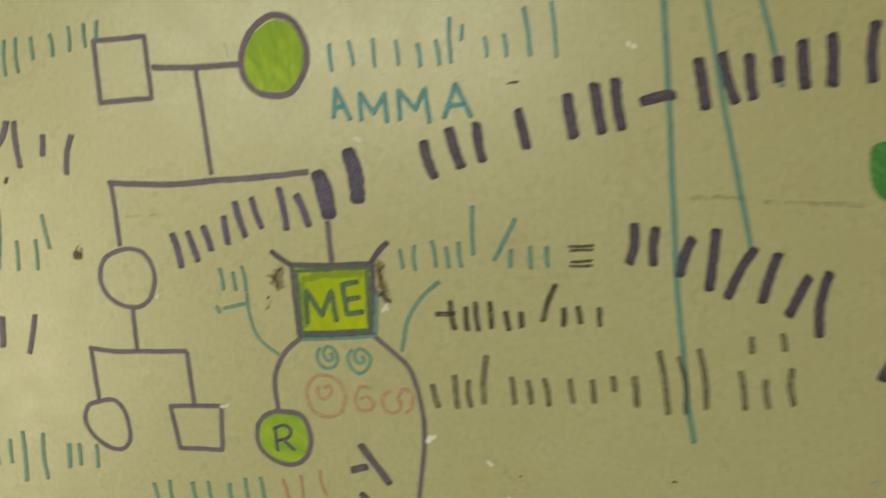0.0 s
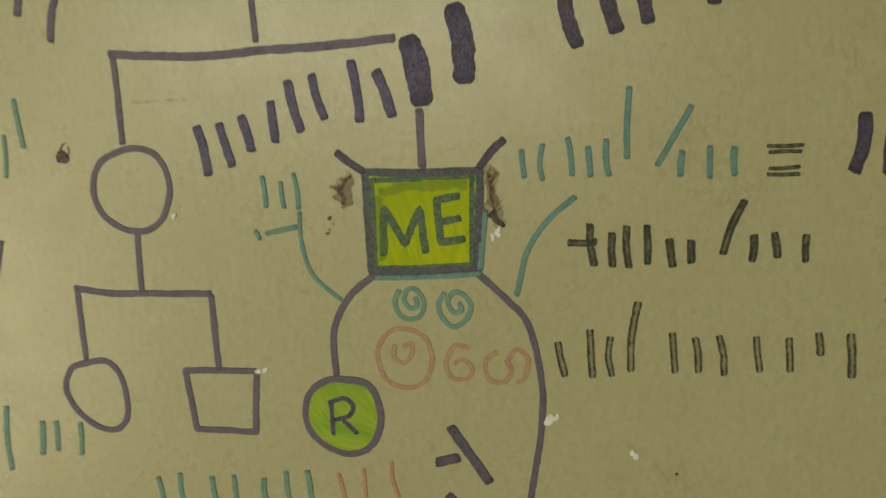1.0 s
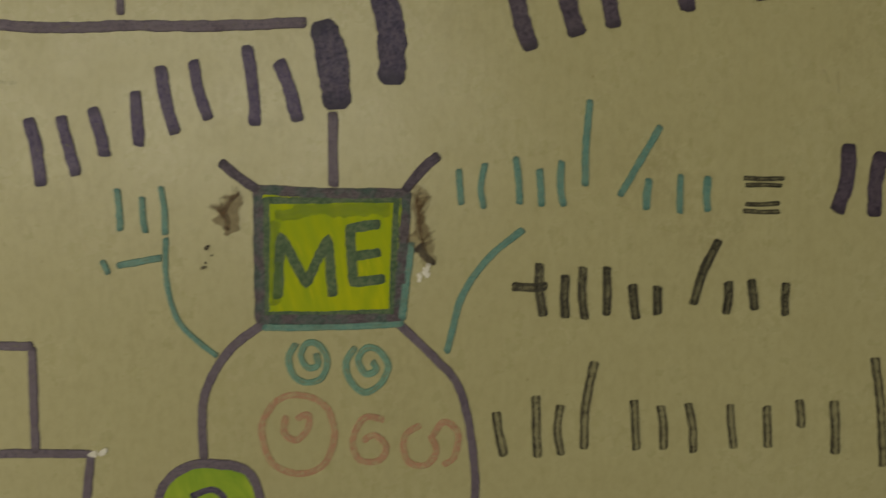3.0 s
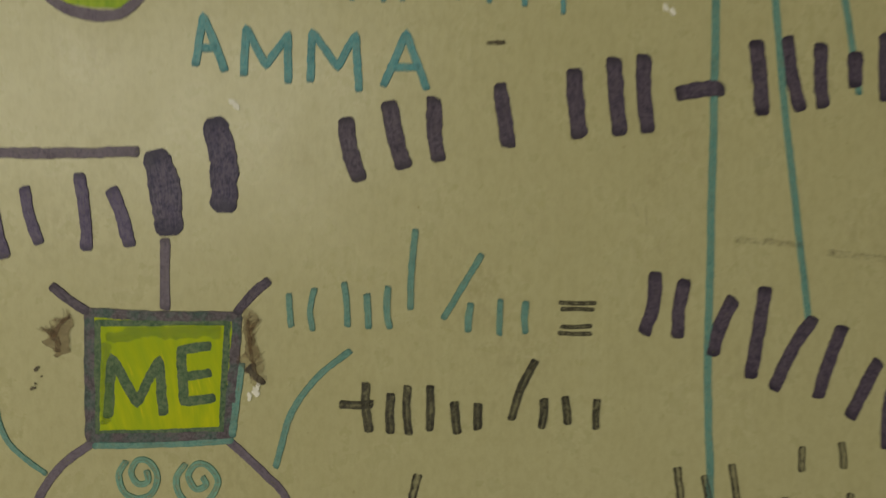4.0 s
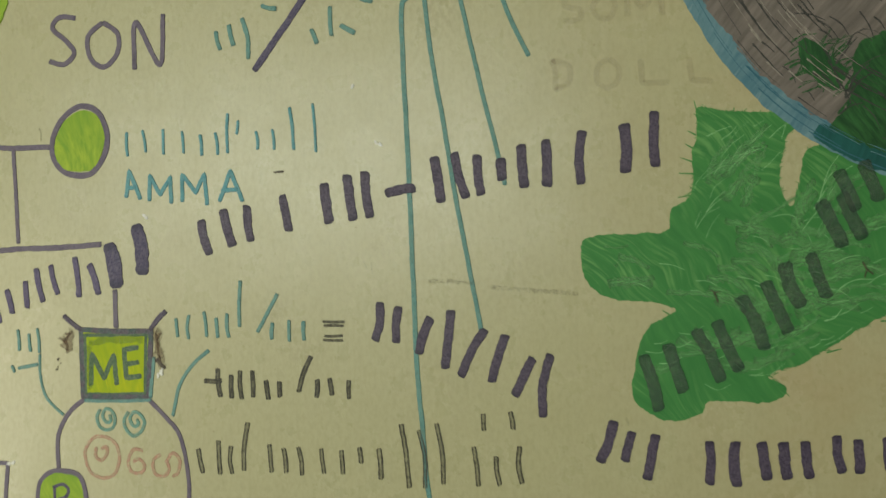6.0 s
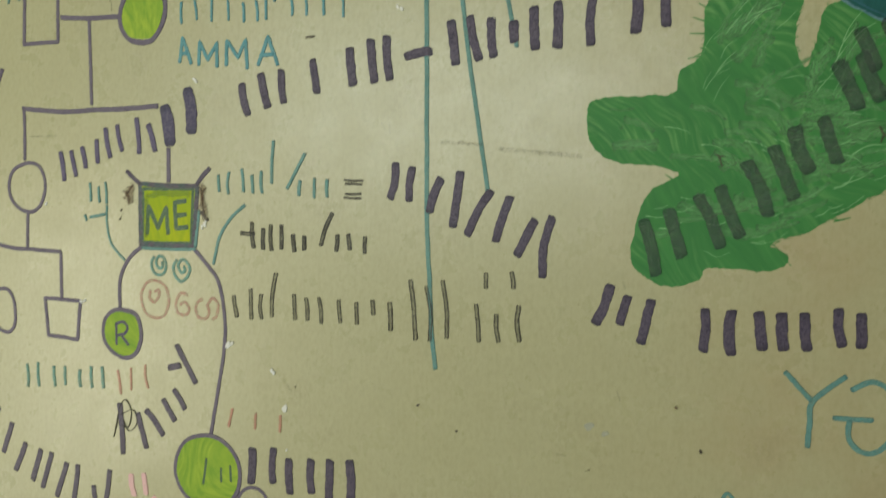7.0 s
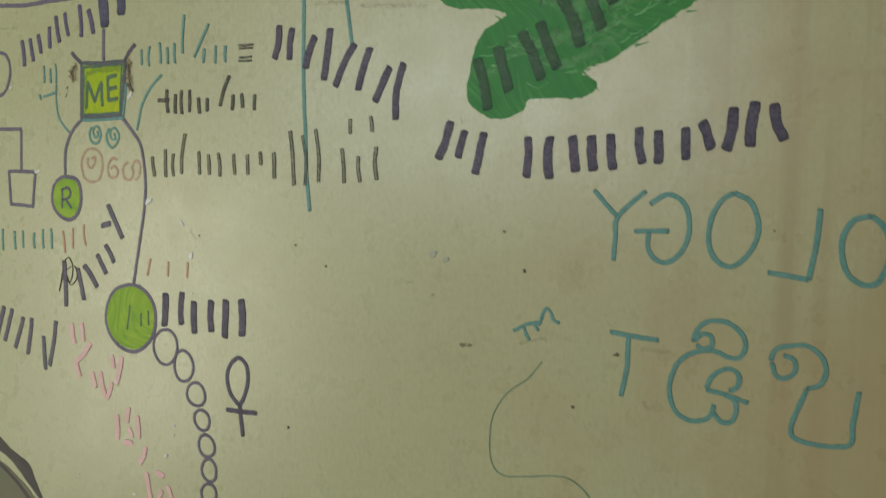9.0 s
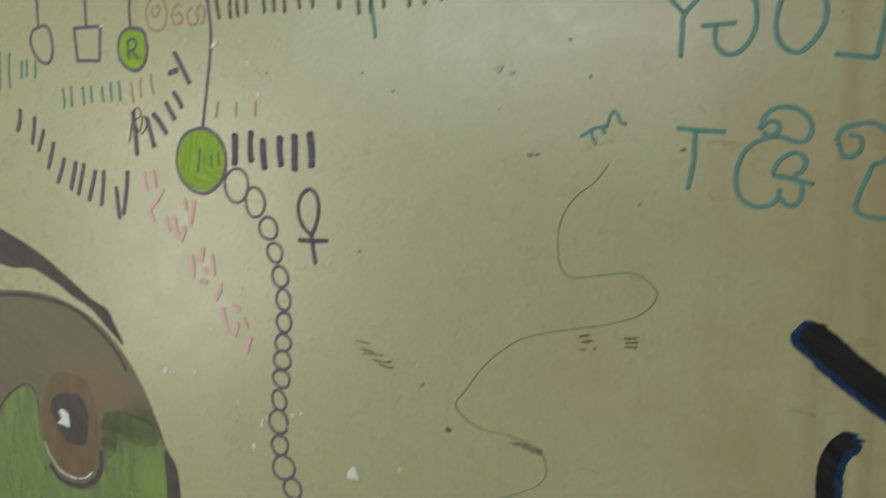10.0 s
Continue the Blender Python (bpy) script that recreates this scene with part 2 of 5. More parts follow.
DARKBROWN = ink("dark_brown_blot", (0.035, 0.018, 0.008, 1), 0.08, 0.2, 0.3)
STREAK = ink("thin_pale_green_paint_and_glints", (0.12, 0.42, 0.125, 1), 0.6, 0.0, 0.0, hollow=-0.12, most=0.95, bristles=True)
GREEN_WASH = ink("light_green_dry_brush", (0.27, 0.38, 0.095, 1), 0.5, 0.0, 0.2, hollow=-0.1, most=0.7, bristles=True)
OLIVE_WASH = ink("dark_olive_dry_brush", (0.085, 0.095, 0.045, 1), 0.5, 0.0, 0.1, hollow=-0.1, most=0.5, bristles=True)
PALE_STREAK = ink("scraped_pale_green_paint", (0.30, 0.62, 0.28, 1), 0.3, 0.0, 0.0)
CHIP = plain("bare_white_plaster", (0.90, 0.90, 0.84, 1), (0.80, 0.80, 0.73, 1), 300, 0.8)
LIME = brushed("lime_green_felt_fill", (0.21, 0.385, 0.035, 1), (0.44, 0.575, 0.065, 1), 130, 38, 25, 0.6, 0.0004, swirl=0.22)
YELLOW = brushed("yellow_green_felt_fill", (0.33, 0.455, 0.010, 1), (0.53, 0.575, 0.014, 1), 200, 35, 10, 0.6, 0.0004, (0.72, 0.64, 0.02, 1), 0.04, 0.6)
MAP_GREEN = brushed("green_poster_paint", (0.046, 0.215, 0.055, 1), (0.070, 0.275, 0.072, 1), 170, 20, 40, 0.55, 0.0004, (0.14, 0.36, 0.11, 1), 0.14, 0.50)
BLUE = brushed("pale_blue_poster_paint", (0.08, 0.20, 0.25, 1), (0.20, 0.34, 0.37, 1), 130, 16, -42, 0.6, 0.0006, (0.33, 0.45, 0.45, 1), 0.06, 0.58)
DARK_BRUSH = brushed("near_black_brush_strokes", (0.035, 0.038, 0.035, 1), (0.09, 0.088, 0.08, 1), 200, 20, -42, 0.6, 0.0006)
PALE_BRUSH = brushed("pale_grey_brush_strokes", (0.26, 0.24, 0.20, 1), (0.36, 0.33, 0.28, 1), 200, 20, -42, 0.6, 0.0006)
RIM_BLUE = brushed("deep_teal_blue_brush_strokes", (0.03, 0.12, 0.17, 1), (0.07, 0.2, 0.26, 1), 200, 20, -42, 0.6, 0.0006)
DEEP_TEAL = brushed("deep_teal_overlap_paint", (0.012, 0.085, 0.075, 1), (0.02, 0.13, 0.12, 1), 200, 20, -20, 0.55, 0.0006)
STONE_GREY = brushed("grey_and_black_poster_paint", (0.13, 0.115, 0.10, 1), (0.27, 0.235, 0.205, 1), 150, 14, -42, 0.5, 0.0010, (0.38, 0.35, 0.31, 1), 0.03, 0.64)
FOREST = brushed("dark_forest_green_paint", (0.016, 0.065, 0.022, 1), (0.040, 0.155, 0.045, 1), 260, 40, 20, 0.5, 0.0010, (0.12, 0.2, 0.1, 1), 0.08, 0.66)
HEAD_GREEN = blended("green_blended_paint", (0.135, 0.205, 0.065, 1), (0.245, 0.335, 0.105, 1), (((-0.055, 0.80), 0.05, (0.26, 0.36, 0.08, 1), 0.8), ((-0.125, 0.86), 0.05, (0.10, 0.12, 0.045, 1), 0.8), ((-0.285, 0.88), 0.045, (0.12, 0.165, 0.05, 1), 0.7)), 4)
HEAD_BROWN = blended("olive_brown_blended_paint", (0.158, 0.142, 0.085, 1), (0.205, 0.182, 0.110, 1), (((-0.148, 0.91), 0.085, (0.255, 0.155, 0.090, 1), 0.8), ((-0.215, 0.945), 0.06, (0.25, 0.165, 0.09, 1), 0.6), ((-0.20, 1.0), 0.07, (0.155, 0.165, 0.085, 1), 0.7), ((-0.075, 0.875), 0.05, (0.075, 0.08, 0.04, 1), 0.8)), 60)
RUST = brushed("rust_brown_paint", (0.175, 0.125, 0.07, 1), (0.24, 0.165, 0.095, 1), 60, 30, 0, 0.5, 0.0006)
BROW = brushed("dark_grey_brown_paint", (0.082, 0.070, 0.064, 1), (0.13, 0.113, 0.102, 1), 90, 20, 50, 0.6, 0.0008)
JET = brushed("black_gloss_paint", (0.013, 0.012, 0.014, 1), (0.030, 0.027, 0.028, 1), 200, 12, 55, 0.42, 0.0008)
INDIGO = brushed("deep_blue_paint", (0.010, 0.03, 0.085, 1), (0.022, 0.06, 0.13, 1), 200, 20, 55, 0.4, 0.0008)
PLASTER = plain("dull_grey_room_paint", (0.34, 0.34, 0.32, 1), (0.29, 0.29, 0.275, 1), 4, 0.7)
CEILING = plain("white_ceiling_paint", (0.66, 0.67, 0.66, 1), (0.60, 0.61, 0.60, 1), 5, 0.8)
CEMENT = plain("grey_cement_floor", (0.36, 0.335, 0.295, 1), (0.28, 0.26, 0.23, 1), 7, 0.6)


# ---- building blocks ----
def part(name, bm, material, parent=None, label=""):
    """Links a bmesh as one mesh object under a thing."""
    me = bpy.data.meshes.new(name)
    bm.to_mesh(me)
    bm.free()
    me.materials.append(material)
    ob = new(name, me)
    ob.parent = parent
    return tagged(ob, label)


def box(bm, lo, hi):
    vs = [bm.verts.new((x, y, z)) for x in (lo[0], hi[0]) for y in (lo[1], hi[1]) for z in (lo[2], hi[2])]
    for f in ((0, 1, 3, 2), (4, 6, 7, 5), (0, 4, 5, 1), (2, 3, 7, 6), (0, 2, 6, 4), (1, 5, 7, 3)):
        bm.faces.new([vs[i] for i in f])


def slab(name, *boxes, material):
    bm = bmesh.new()
    for lo, hi in boxes:
        box(bm, lo, hi)
    bmesh.ops.recalc_face_normals(bm, faces=bm.faces)
    return tagged(part(name, bm, material), kind="structure")


coat = [0.00005]


def layer():
    """How far the next coat of ink or paint stands off the wall: each lies over those drawn before."""
    coat[0] += 0.0000008
    return coat[0]


def smooth(points, closed, sharp, step):
    """Points along a stroke, in metres: a Catmull-Rom curve through the given ones, or straight lines between them."""
    p = [Vector((x / 1000, z / 1000)) for x, z in points]
    n = len(p)
    out = []
    for i in range(n if closed else n - 1):
        b, c = p[i], p[(i + 1) % n]
        a = p[i - 1] if closed or i else b + (b - c)
        d = p[(i + 2) % n] if closed or i + 2 < n else c + (c - b)
        k = max(2, int((c - b).length / step))
        for j in range(k):
            t = j / k
            if sharp or n == 2:
                out.append(b.lerp(c, t))
            else:
                out.append(0.5 * (2 * b + (c - a) * t + (2 * a - 5 * b + 4 * c - d) * t * t + (3 * b - a - 3 * c + d) * t ** 3))
    if not closed:
        out.append(p[-1])
    return out


def ribbon(bm, points, width, closed=False, sharp=False, wobble=0.10, taper=0.0, shaky=0.0004):
    """One pull of a pen or brush: a low ridge on the wall with round ends and an uneven edge. width in millimetres."""
    uv = bm.loops.layers.uv.verify()
    ends = bm.loops.layers.uv.get("Ends") or bm.loops.layers.uv.new("Ends")
    h = layer()
    half = width / 2000
    line = smooth(points, closed, sharp, min(0.0016, max(0.0009, width * 0.00016)))
    seed = Vector((len(bm.verts) * 0.37 + coat[0] * 280000, points[0][0] * 0.31, points[0][1] * 0.17))
    n = len(line)
    # how far each tip of the pen stood askew
    slant = [(0.22 if width < 12 else 0.0) * noise.noise(seed + Vector((3.1, 8.7 * k, 1.3))) / 0.5 for k in (1, 2)]
    run = [0.0]
    for i in range(1, n):
        run.append(run[-1] + (line[i] - line[i - 1]).length)
    total = run[-1]
    rows = []
    for i, q in enumerate(line):
        a, b = (line[i - 1], line[(i + 1) % n]) if closed else (line[max(i - 1, 0)], line[min(i + 1, n - 1)])
        d = (b - a).normalized()
        side = Vector((-d.y, d.x))
        s = run[i]
        w = [half * (1 + wobble * 1.6 * noise.noise(seed + Vector((s * 190, k * 9.1, 0))) + wobble * noise.noise(seed + Vector((s * 700, k * 5.3, 4)))) for k in (0, 1)]
        if not closed:
            e = min(s, total - s)
            tip = slant[0] if s < total - s else slant[1]
            for k, lean in ((0, tip), (1, -tip)):
                depth = max(0.0, e + half * (0.16 + lean * max(0.0, 1 - e / half))) / (half * (0.7 if width < 12 else 1.05))
                cap = math.sqrt(max(0.0, 1 - (1 - min(1.0, depth)) ** 2))
                w[k] *= cap * (1 - taper * s / max(total, 1e-6))
        q = q + side * shaky * noise.noise(seed + Vector((s * 45, 7.7, 2)))
        left, right = q + side * w[0], q - side * w[1]
        il, ir = q + side * max(w[0] - 0.0003, w[0] * 0.6), q - side * max(w[1] - 0.0003, w[1] * 0.6)
        up = h + 0.000016 * i / n
        rows.append(([bm.verts.new((left.x, 0, left.y)), bm.verts.new((il.x, -up, il.y)), bm.verts.new((ir.x, -up, ir.y)), bm.verts.new((right.x, 0, right.y))], s))
    across = (-1.0, -0.9, 0.9, 1.0)
    pairs = list(zip(rows, rows[1:])) + ([(rows[-1], (rows[0][0], total + (line[0] - line[-1]).length))] if closed else [])
    for (va, sa), (vb, sb) in pairs:
        for k in range(3):
            f = bm.faces.new((va[k], va[k + 1], vb[k + 1], vb[k]))
            for loop, (uu, vv) in zip(f.loops, ((across[k], sa), (across[k + 1], sa), (across[k + 1], sb), (across[k], sb))):
                loop[uv].uv = (uu, vv * 10)
                loop[ends].uv = (9.0 if closed else min(vv, total - vv) / (2 * half), 0.0)
    return bm


def stroke(parent, name, points, width, material, label="", **how):
    return part(name, ribbon(bmesh.new(), points, width, **how), material, parent, label)


def patch(parent, name, points, material, label="", sharp=False, ragged=0.0006, fine=120, step=0.0025):
    """A filled area of paint with an uneven rim, a thin coat proud of the wall."""
    line = smooth(points, True, sharp, step)
    h = layer()
    bm = bmesh.new()
    uv = bm.loops.layers.uv.verify()
    ends = bm.loops.layers.uv.new("Ends")
    n = len(line)
    seed = Vector((points[0][0] * 0.13, points[0][1] * 0.29, coat[0] * 16000))
    top, low = [], []
    for i, q in enumerate(line):
        d = (line[(i + 1) % n] - line[i - 1]).normalized()
        side = Vector((-d.y, d.x))
        k = noise.noise(seed + Vector((q.x * fine, q.y * fine, 0))) + 0.8 * noise.noise(seed + Vector((q.x * fine * 4, q.y * fine * 4, 3)))
        q = q + side * ragged * k
        top.append(bm.verts.new((q.x, -h, q.y)))
        low.append(bm.verts.new((q.x, 0, q.y)))
    face = bm.faces.new(top)
    bm.normal_update()
    if face.normal.y > 0:
        face.normal_flip()
    for i in range(n):
        bm.faces.new((low[i], low[(i + 1) % n], top[(i + 1) % n], top[i]))
    bmesh.ops.triangulate(bm, faces=[face], ngon_method="EAR_CLIP")
    for f in bm.faces:
        for loop in f.loops:
            loop[uv].uv = (0.0, loop.vert.co.z * 10)
            loop[ends].uv = (9.0, 0.0)
    return part(name, bm, material, parent, label)


def thing(name, label, category, at, group=""):
    """An Empty on the wall that holds the parts of one drawing or one piece of lettering."""
    ob = new(name)
    ob.empty_display_size = 0.02
    ob.location = (at[0] / 1000, 0, at[1] / 1000)
    return tagged(ob, label, category, group)


def settle(ob):
    """Keeps the parts where they were drawn, though their thing has a place of its own."""
    for child in ob.children:
        child.matrix_parent_inverse = Matrix.Translation(ob.location).inverted()
    return ob


def lettering(name, label, bars, width, material, category="lettering", group="wall lettering"):
    """A run of writing as plain bars: each bar is given by its two ends."""
    ob = thing(name, label, category, bars[0], group)
    hand = random.Random(len(bars) + int(bars[0][0]))
    for (ax, az), (bx, bz) in zip(bars[::2], bars[1::2]):
        # a slightly bowed pull of the pen
        bow = hand.gauss(0, 0.035)
        mid = ((ax + bx) / 2 - bow * (bz - az), (az + bz) / 2 + bow * (bx - ax))
        stroke(ob, "bar", [(ax, az), mid, (bx, bz)], width * hand.uniform(0.92, 1.1), material, wobble=0.11)
    return settle(ob)


def written(name, label, strokes, width, material, category="lettering", sharp=False, **how):
    """Hand-drawn signs, stroke by stroke."""
    ob = thing(name, label, category, strokes[0][0], "wall lettering")
    for s in strokes:
        stroke(ob, "pen_stroke", s, width, material, sharp=sharp or len(s) < 4, **how)
    return settle(ob)


def inside(x, z, points):
    """Whether a place lies within an outline."""
    odd = False
    for (ax, az), (bx, bz) in zip(points, points[1:] + points[:1]):
        if (az > z) != (bz > z) and x < (bx - ax) * (z - az) / (bz - az) + ax:
            odd = not odd
    return odd


def dry_brush(parent, outline, centre, sx, sz, turn, bend, count, wide, far, paint, label, hand):
    """Bristly pulls of a brush scattered about a place, kept within an outline."""
    bm = bmesh.new()
    for _ in range(count):
        x, z = centre[0] + hand.uniform(-sx, sx), centre[1] + hand.uniform(-sz, sz)
        a, r, w = radians(turn + hand.gauss(0, 12)), hand.uniform(*far), hand.uniform(*wide)
        dx, dz, k = r * math.cos(a), r * math.sin(a), hand.gauss(0, 0.15)
        px, pz = -math.sin(a) * w * 0.6, math.cos(a) * w * 0.6
        if all(inside(x + e * dx + f * px, z + e * dz + f * pz, outline) for e in (-1.2, 0, 1.2) for f in (-1, 1)):
            ribbon(bm, [(x - dx, z - dz), (x - (bend + k) * dz * 0.5, z + (bend + k) * dx * 0.5), (x + dx, z + dz)], w, wobble=0.4, taper=0.5)
    return tagged(part("streak_work", bm, paint, parent, label), kind="stuff")


def oval(cx, cz, rx, rz, lean=0.0, k=16, uneven=0.03, seed=0):
    c, s = math.cos(radians(lean)), math.sin(radians(lean))
    out = []
    for i in range(k):
        a = 2 * math.pi * i / k
        r = 1 + uneven * math.sin(2 * a + seed) + uneven * 0.6 * math.sin(3 * a + 2.1 * seed)
        x, z = rx * r * math.cos(a), rz * r * math.sin(a)
        out.append((cx + c * x - s * z, cz + s * x + c * z))
    return out


# ---- the room ----
slab("wall_mural", ((-2.2, 0.0, 0.0), (2.8, 0.15, 2.7)), material=WALL)
slab("floor", ((-2.4, -3.4, -0.1), (3.0, 0.15, 0.0)), material=CEMENT)
slab("ceiling", ((-2.4, -3.4, 2.7), (3.0, 0.15, 2.8)), material=CEILING)
# unseen left wall, with a low opening added for the fill light
slab("wall_left", ((-2.4, -3.4, 0.0), (-2.2, -2.9, 2.7)), ((-2.4, -1.8, 0.0), (-2.2, 0.15, 2.7)),
     ((-2.4, -2.9, 0.0), (-2.2, -1.8, 0.15)), ((-2.4, -2.9, 1.55), (-2.2, -1.8, 2.7)), material=PLASTER)
slab("wall_back", ((-2.2, -3.4, 0.0), (-2.1, -3.2, 2.7)), ((0.2, -3.4, 0.0), (2.8, -3.2, 2.7)),
     ((-2.1, -3.4, 0.0), (0.2, -3.2, 1.56)), ((-2.1, -3.4, 2.40), (0.2, -3.2, 2.7)), material=PLASTER)
slab("wall_right", ((2.8, -3.4, 0.0), (3.0, 0.15, 2.7)), material=PLASTER)

# ---- painted areas: island shape, disc, creature, big strokes ----
island = thing("green_island", "ragged island shape brushed in green poster paint on the wall", "wall painting", (551.0, 1520.0))
COAST = [(439.0, 1591.0), (442.0, 1604.0), (458.0, 1608.0), (489.0, 1608.0), (511.0, 1610.0), (514.0, 1626.0), (527.0, 1635.0), (533.0, 1651.0), (532.0, 1670.0), (537.0, 1692.0), (538.0, 1711.0), (559.0, 1707.0), (588.0, 1704.0), (613.0, 1705.0), (615.0, 1693.0), (607.0, 1682.0), (601.0, 1656.0), (603.0, 1637.0), (610.0, 1627.0), (615.0, 1645.0), (623.0, 1672.0), (647.0, 1675.0), (699.0, 1668.0), (746.0, 1659.0), (753.0, 1582.0), (706.0, 1556.0), (678.0, 1537.0), (658.0, 1526.0), (635.0, 1511.0), (614.0, 1498.0), (589.0, 1488.0), (601.0, 1479.0), (598.0, 1470.0), (581.0, 1466.0), (544.0, 1467.0), (533.0, 1456.0), (512.0, 1450.0), (491.0, 1457.0), (479.0, 1471.0), (482.0, 1499.0), (488.0, 1520.0), (497.0, 1532.0), (507.0, 1538.0), (516.0, 1543.0), (502.0, 1549.0), (465.0, 1553.0), (447.0, 1564.0), (440.0, 1578.0)]
patch(island, "paint_coat", COAST, MAP_GREEN, ragged=0.0013, fine=110, step=0.0012)
for a, b in ([(535.0, 1665.0), (523.0, 1670.0)], [(536.0, 1656.0), (521.0, 1657.0)], [(533.0, 1639.0), (520.0, 1637.0)], [(536.0, 1688.0), (529.0, 1692.0)], [(538.0, 1704.0), (535.0, 1717.0)], [(547.0, 1707.0), (543.0, 1712.0)], [(511.0, 1539.0), (505.0, 1543.0)], [(535.0, 1676.0), (527.0, 1681.0)], [(592.0, 1484.0), (604.0, 1471.0)], [(633.0, 1507.0), (645.0, 1510.0)], [(674.0, 1532.0), (683.0, 1532.0)]):
    stroke(island, "bristle_mark", [a, b], 1.7, MAP_GREEN, taper=0.6)
rnd = random.Random(5)
# where the green dried thin: (centre, spread, direction in degrees, bend, how many)
for c, sx, sz, turn, bend, count in (
        ((575.0, 1681.0), 42, 26, 42, 0.1, 46), ((570.0, 1640.0), 38, 30, 50, 0.3, 24), ((587.0, 1576.0), 60, 30, -25, 0.5, 30), ((649.0, 1521.0), 60, 22, 24, -0.3, 36),
        ((650.0, 1579.0), 50, 40, 5, 0.4, 36), ((634.0, 1642.0), 20, 26, 60, 0.2, 16), ((546.0, 1506.0), 50, 30, 15, -0.6, 22), ((493.0, 1577.0), 30, 18, 0, 0.2, 5)):
    dry_brush(island, COAST, c, sx, sz, turn, bend, int(count * 0.6), (5, 12), (13, 32), STREAK, "pale green bristle streaks", rnd)
    dry_brush(island, COAST, c, sx, sz, turn, bend, count // 2, (0.4, 1.0), (5, 14), PALE_STREAK, "fine scraped lines", rnd)
# frayed rim where the brush ran dry: from corner to corner of the outline, with the way the bristles point
for first, last, turn in ((6, 10, 195), (10, 13, 60), (14, 17, 20), (18, 21, 120), (24, 30, -12), (30, 32, -25)):
    bm = bmesh.new()
    for i in range(first, last):
        (ax, az), (bx, bz) = COAST[i], COAST[(i + 1) % len(COAST)]
        for _ in range(max(3, int(math.hypot(bx - ax, bz - az) / 2.2))):
            e, r, a = rnd.random(), rnd.uniform(0.2, 1.5) * rnd.choice((1, 1, 1, 3)), radians(turn + rnd.gauss(0, 22))
            x, z = ax + e * (bx - ax), az + e * (bz - az)
            ribbon(bm, [(x - 4 * math.cos(a), z - 4 * math.sin(a)), (x, z), (x + r * math.cos(a), z + r * math.sin(a))], rnd.uniform(0.4, 1.5), wobble=0.5, taper=0.6)
    tagged(part("frayed_rim", bm, MAP_GREEN, island, "frayed dry-brush rim"), kind="stuff")
settle(island)

RIM = (792, 1912, 285)
disc = thing("painted_disc", "large grey and dark green painted disc with a pale blue rim", "wall painting", (RIM[0], RIM[1]))
patch(disc, "rim", oval(RIM[0], RIM[1], RIM[2], RIM[2], 0, 60, 0.004), BLUE, ragged=0.0012, fine=50)
patch(disc, "face", oval(RIM[0], RIM[1], RIM[2] - 15, RIM[2] - 15, 0, 60, 0.006, 2), STONE_GREY, ragged=0.003, fine=60)
patch(disc, "forest_patch", [(660.0, 1743.0), (666.0, 1756.0), (684.0, 1763.0), (716.0, 1773.0), (746.0, 1736.0), (746.0, 1666.0), (699.0, 1664.0), (671.0, 1669.0), (647.0, 1680.0), (639.0, 1687.0), (651.0, 1704.0), (656.0, 1726.0)], FOREST, ragged=0.003, fine=60)
patch(disc, "forest_blot", [(621.0, 1759.0), (635.0, 1754.0), (650.0, 1735.0), (647.0, 1721.0), (631.0, 1724.0), (619.0, 1742.0)], FOREST, ragged=0.004, fine=90)
# the rim turns deep teal where its blue runs over the green island
stroke(disc, "rim_overlap", [(RIM[0] + 277 * math.cos(radians(a)), RIM[1] + 277 * math.sin(radians(a))) for a in range(234, 276, 6)], 15.0, DEEP_TEAL, "deep teal overlap of blue on green", wobble=0.12)
# scratchy green and dark strokes that break up the painted woods
FACE = oval(RIM[0], RIM[1], RIM[2] - 22, RIM[2] - 22, 0, 40, 0.004)
for at, sx, sz, turn, many, wide, far, paint in (((648, 1712), 30, 34, 55, 46, (1, 3.5), (5, 14), FOREST), ((636, 1738), 22, 24, 20, 30, (1, 3), (4, 11), FOREST), ((680, 1722), 50, 50, 65, 30, (0.8, 2.4), (5, 13), FOREST), ((632, 1745), 50, 50, -50, 30, (0.8, 2.4), (5, 14), DARK_BRUSH), ((690, 1716), 40, 50, 40, 30, (1, 3), (5, 14), DARK_BRUSH)):
    dry_brush(disc, FACE, at, sx, sz, turn, 0.3, many, wide, far, paint, "scratchy brush strokes", rnd)
# brush strokes that follow the rim
for paint, many, near, far, wide in ((RIM_BLUE, 24, 2, 18, (0.5, 2.0)), (DARK_BRUSH, 44, 18, 80, (0.6, 2.6)), (PALE_BRUSH, 36, 24, 70, (0.5, 2.2)), (BLUE, 8, 12, 18, (0.5, 1.4))):
    bm = bmesh.new()
    for _ in range(many):
        r, a, s = RIM[2] - rnd.uniform(near, far), radians(rnd.uniform(190, 285) if paint is not PALE_BRUSH else rnd.uniform(190, 236)), radians(rnd.uniform(3, 9) if paint is not PALE_BRUSH else rnd.uniform(1.5, 4))
        ribbon(bm, [(RIM[0] + r * math.cos(a + e * s), RIM[1] + r * math.sin(a + e * s)) for e in (-1, 0, 1)], rnd.uniform(*wide), wobble=0.5, taper=0.6)
    tagged(part("brush_work", bm, paint, disc, "brush strokes along the rim"), kind="stuff")
settle(disc)

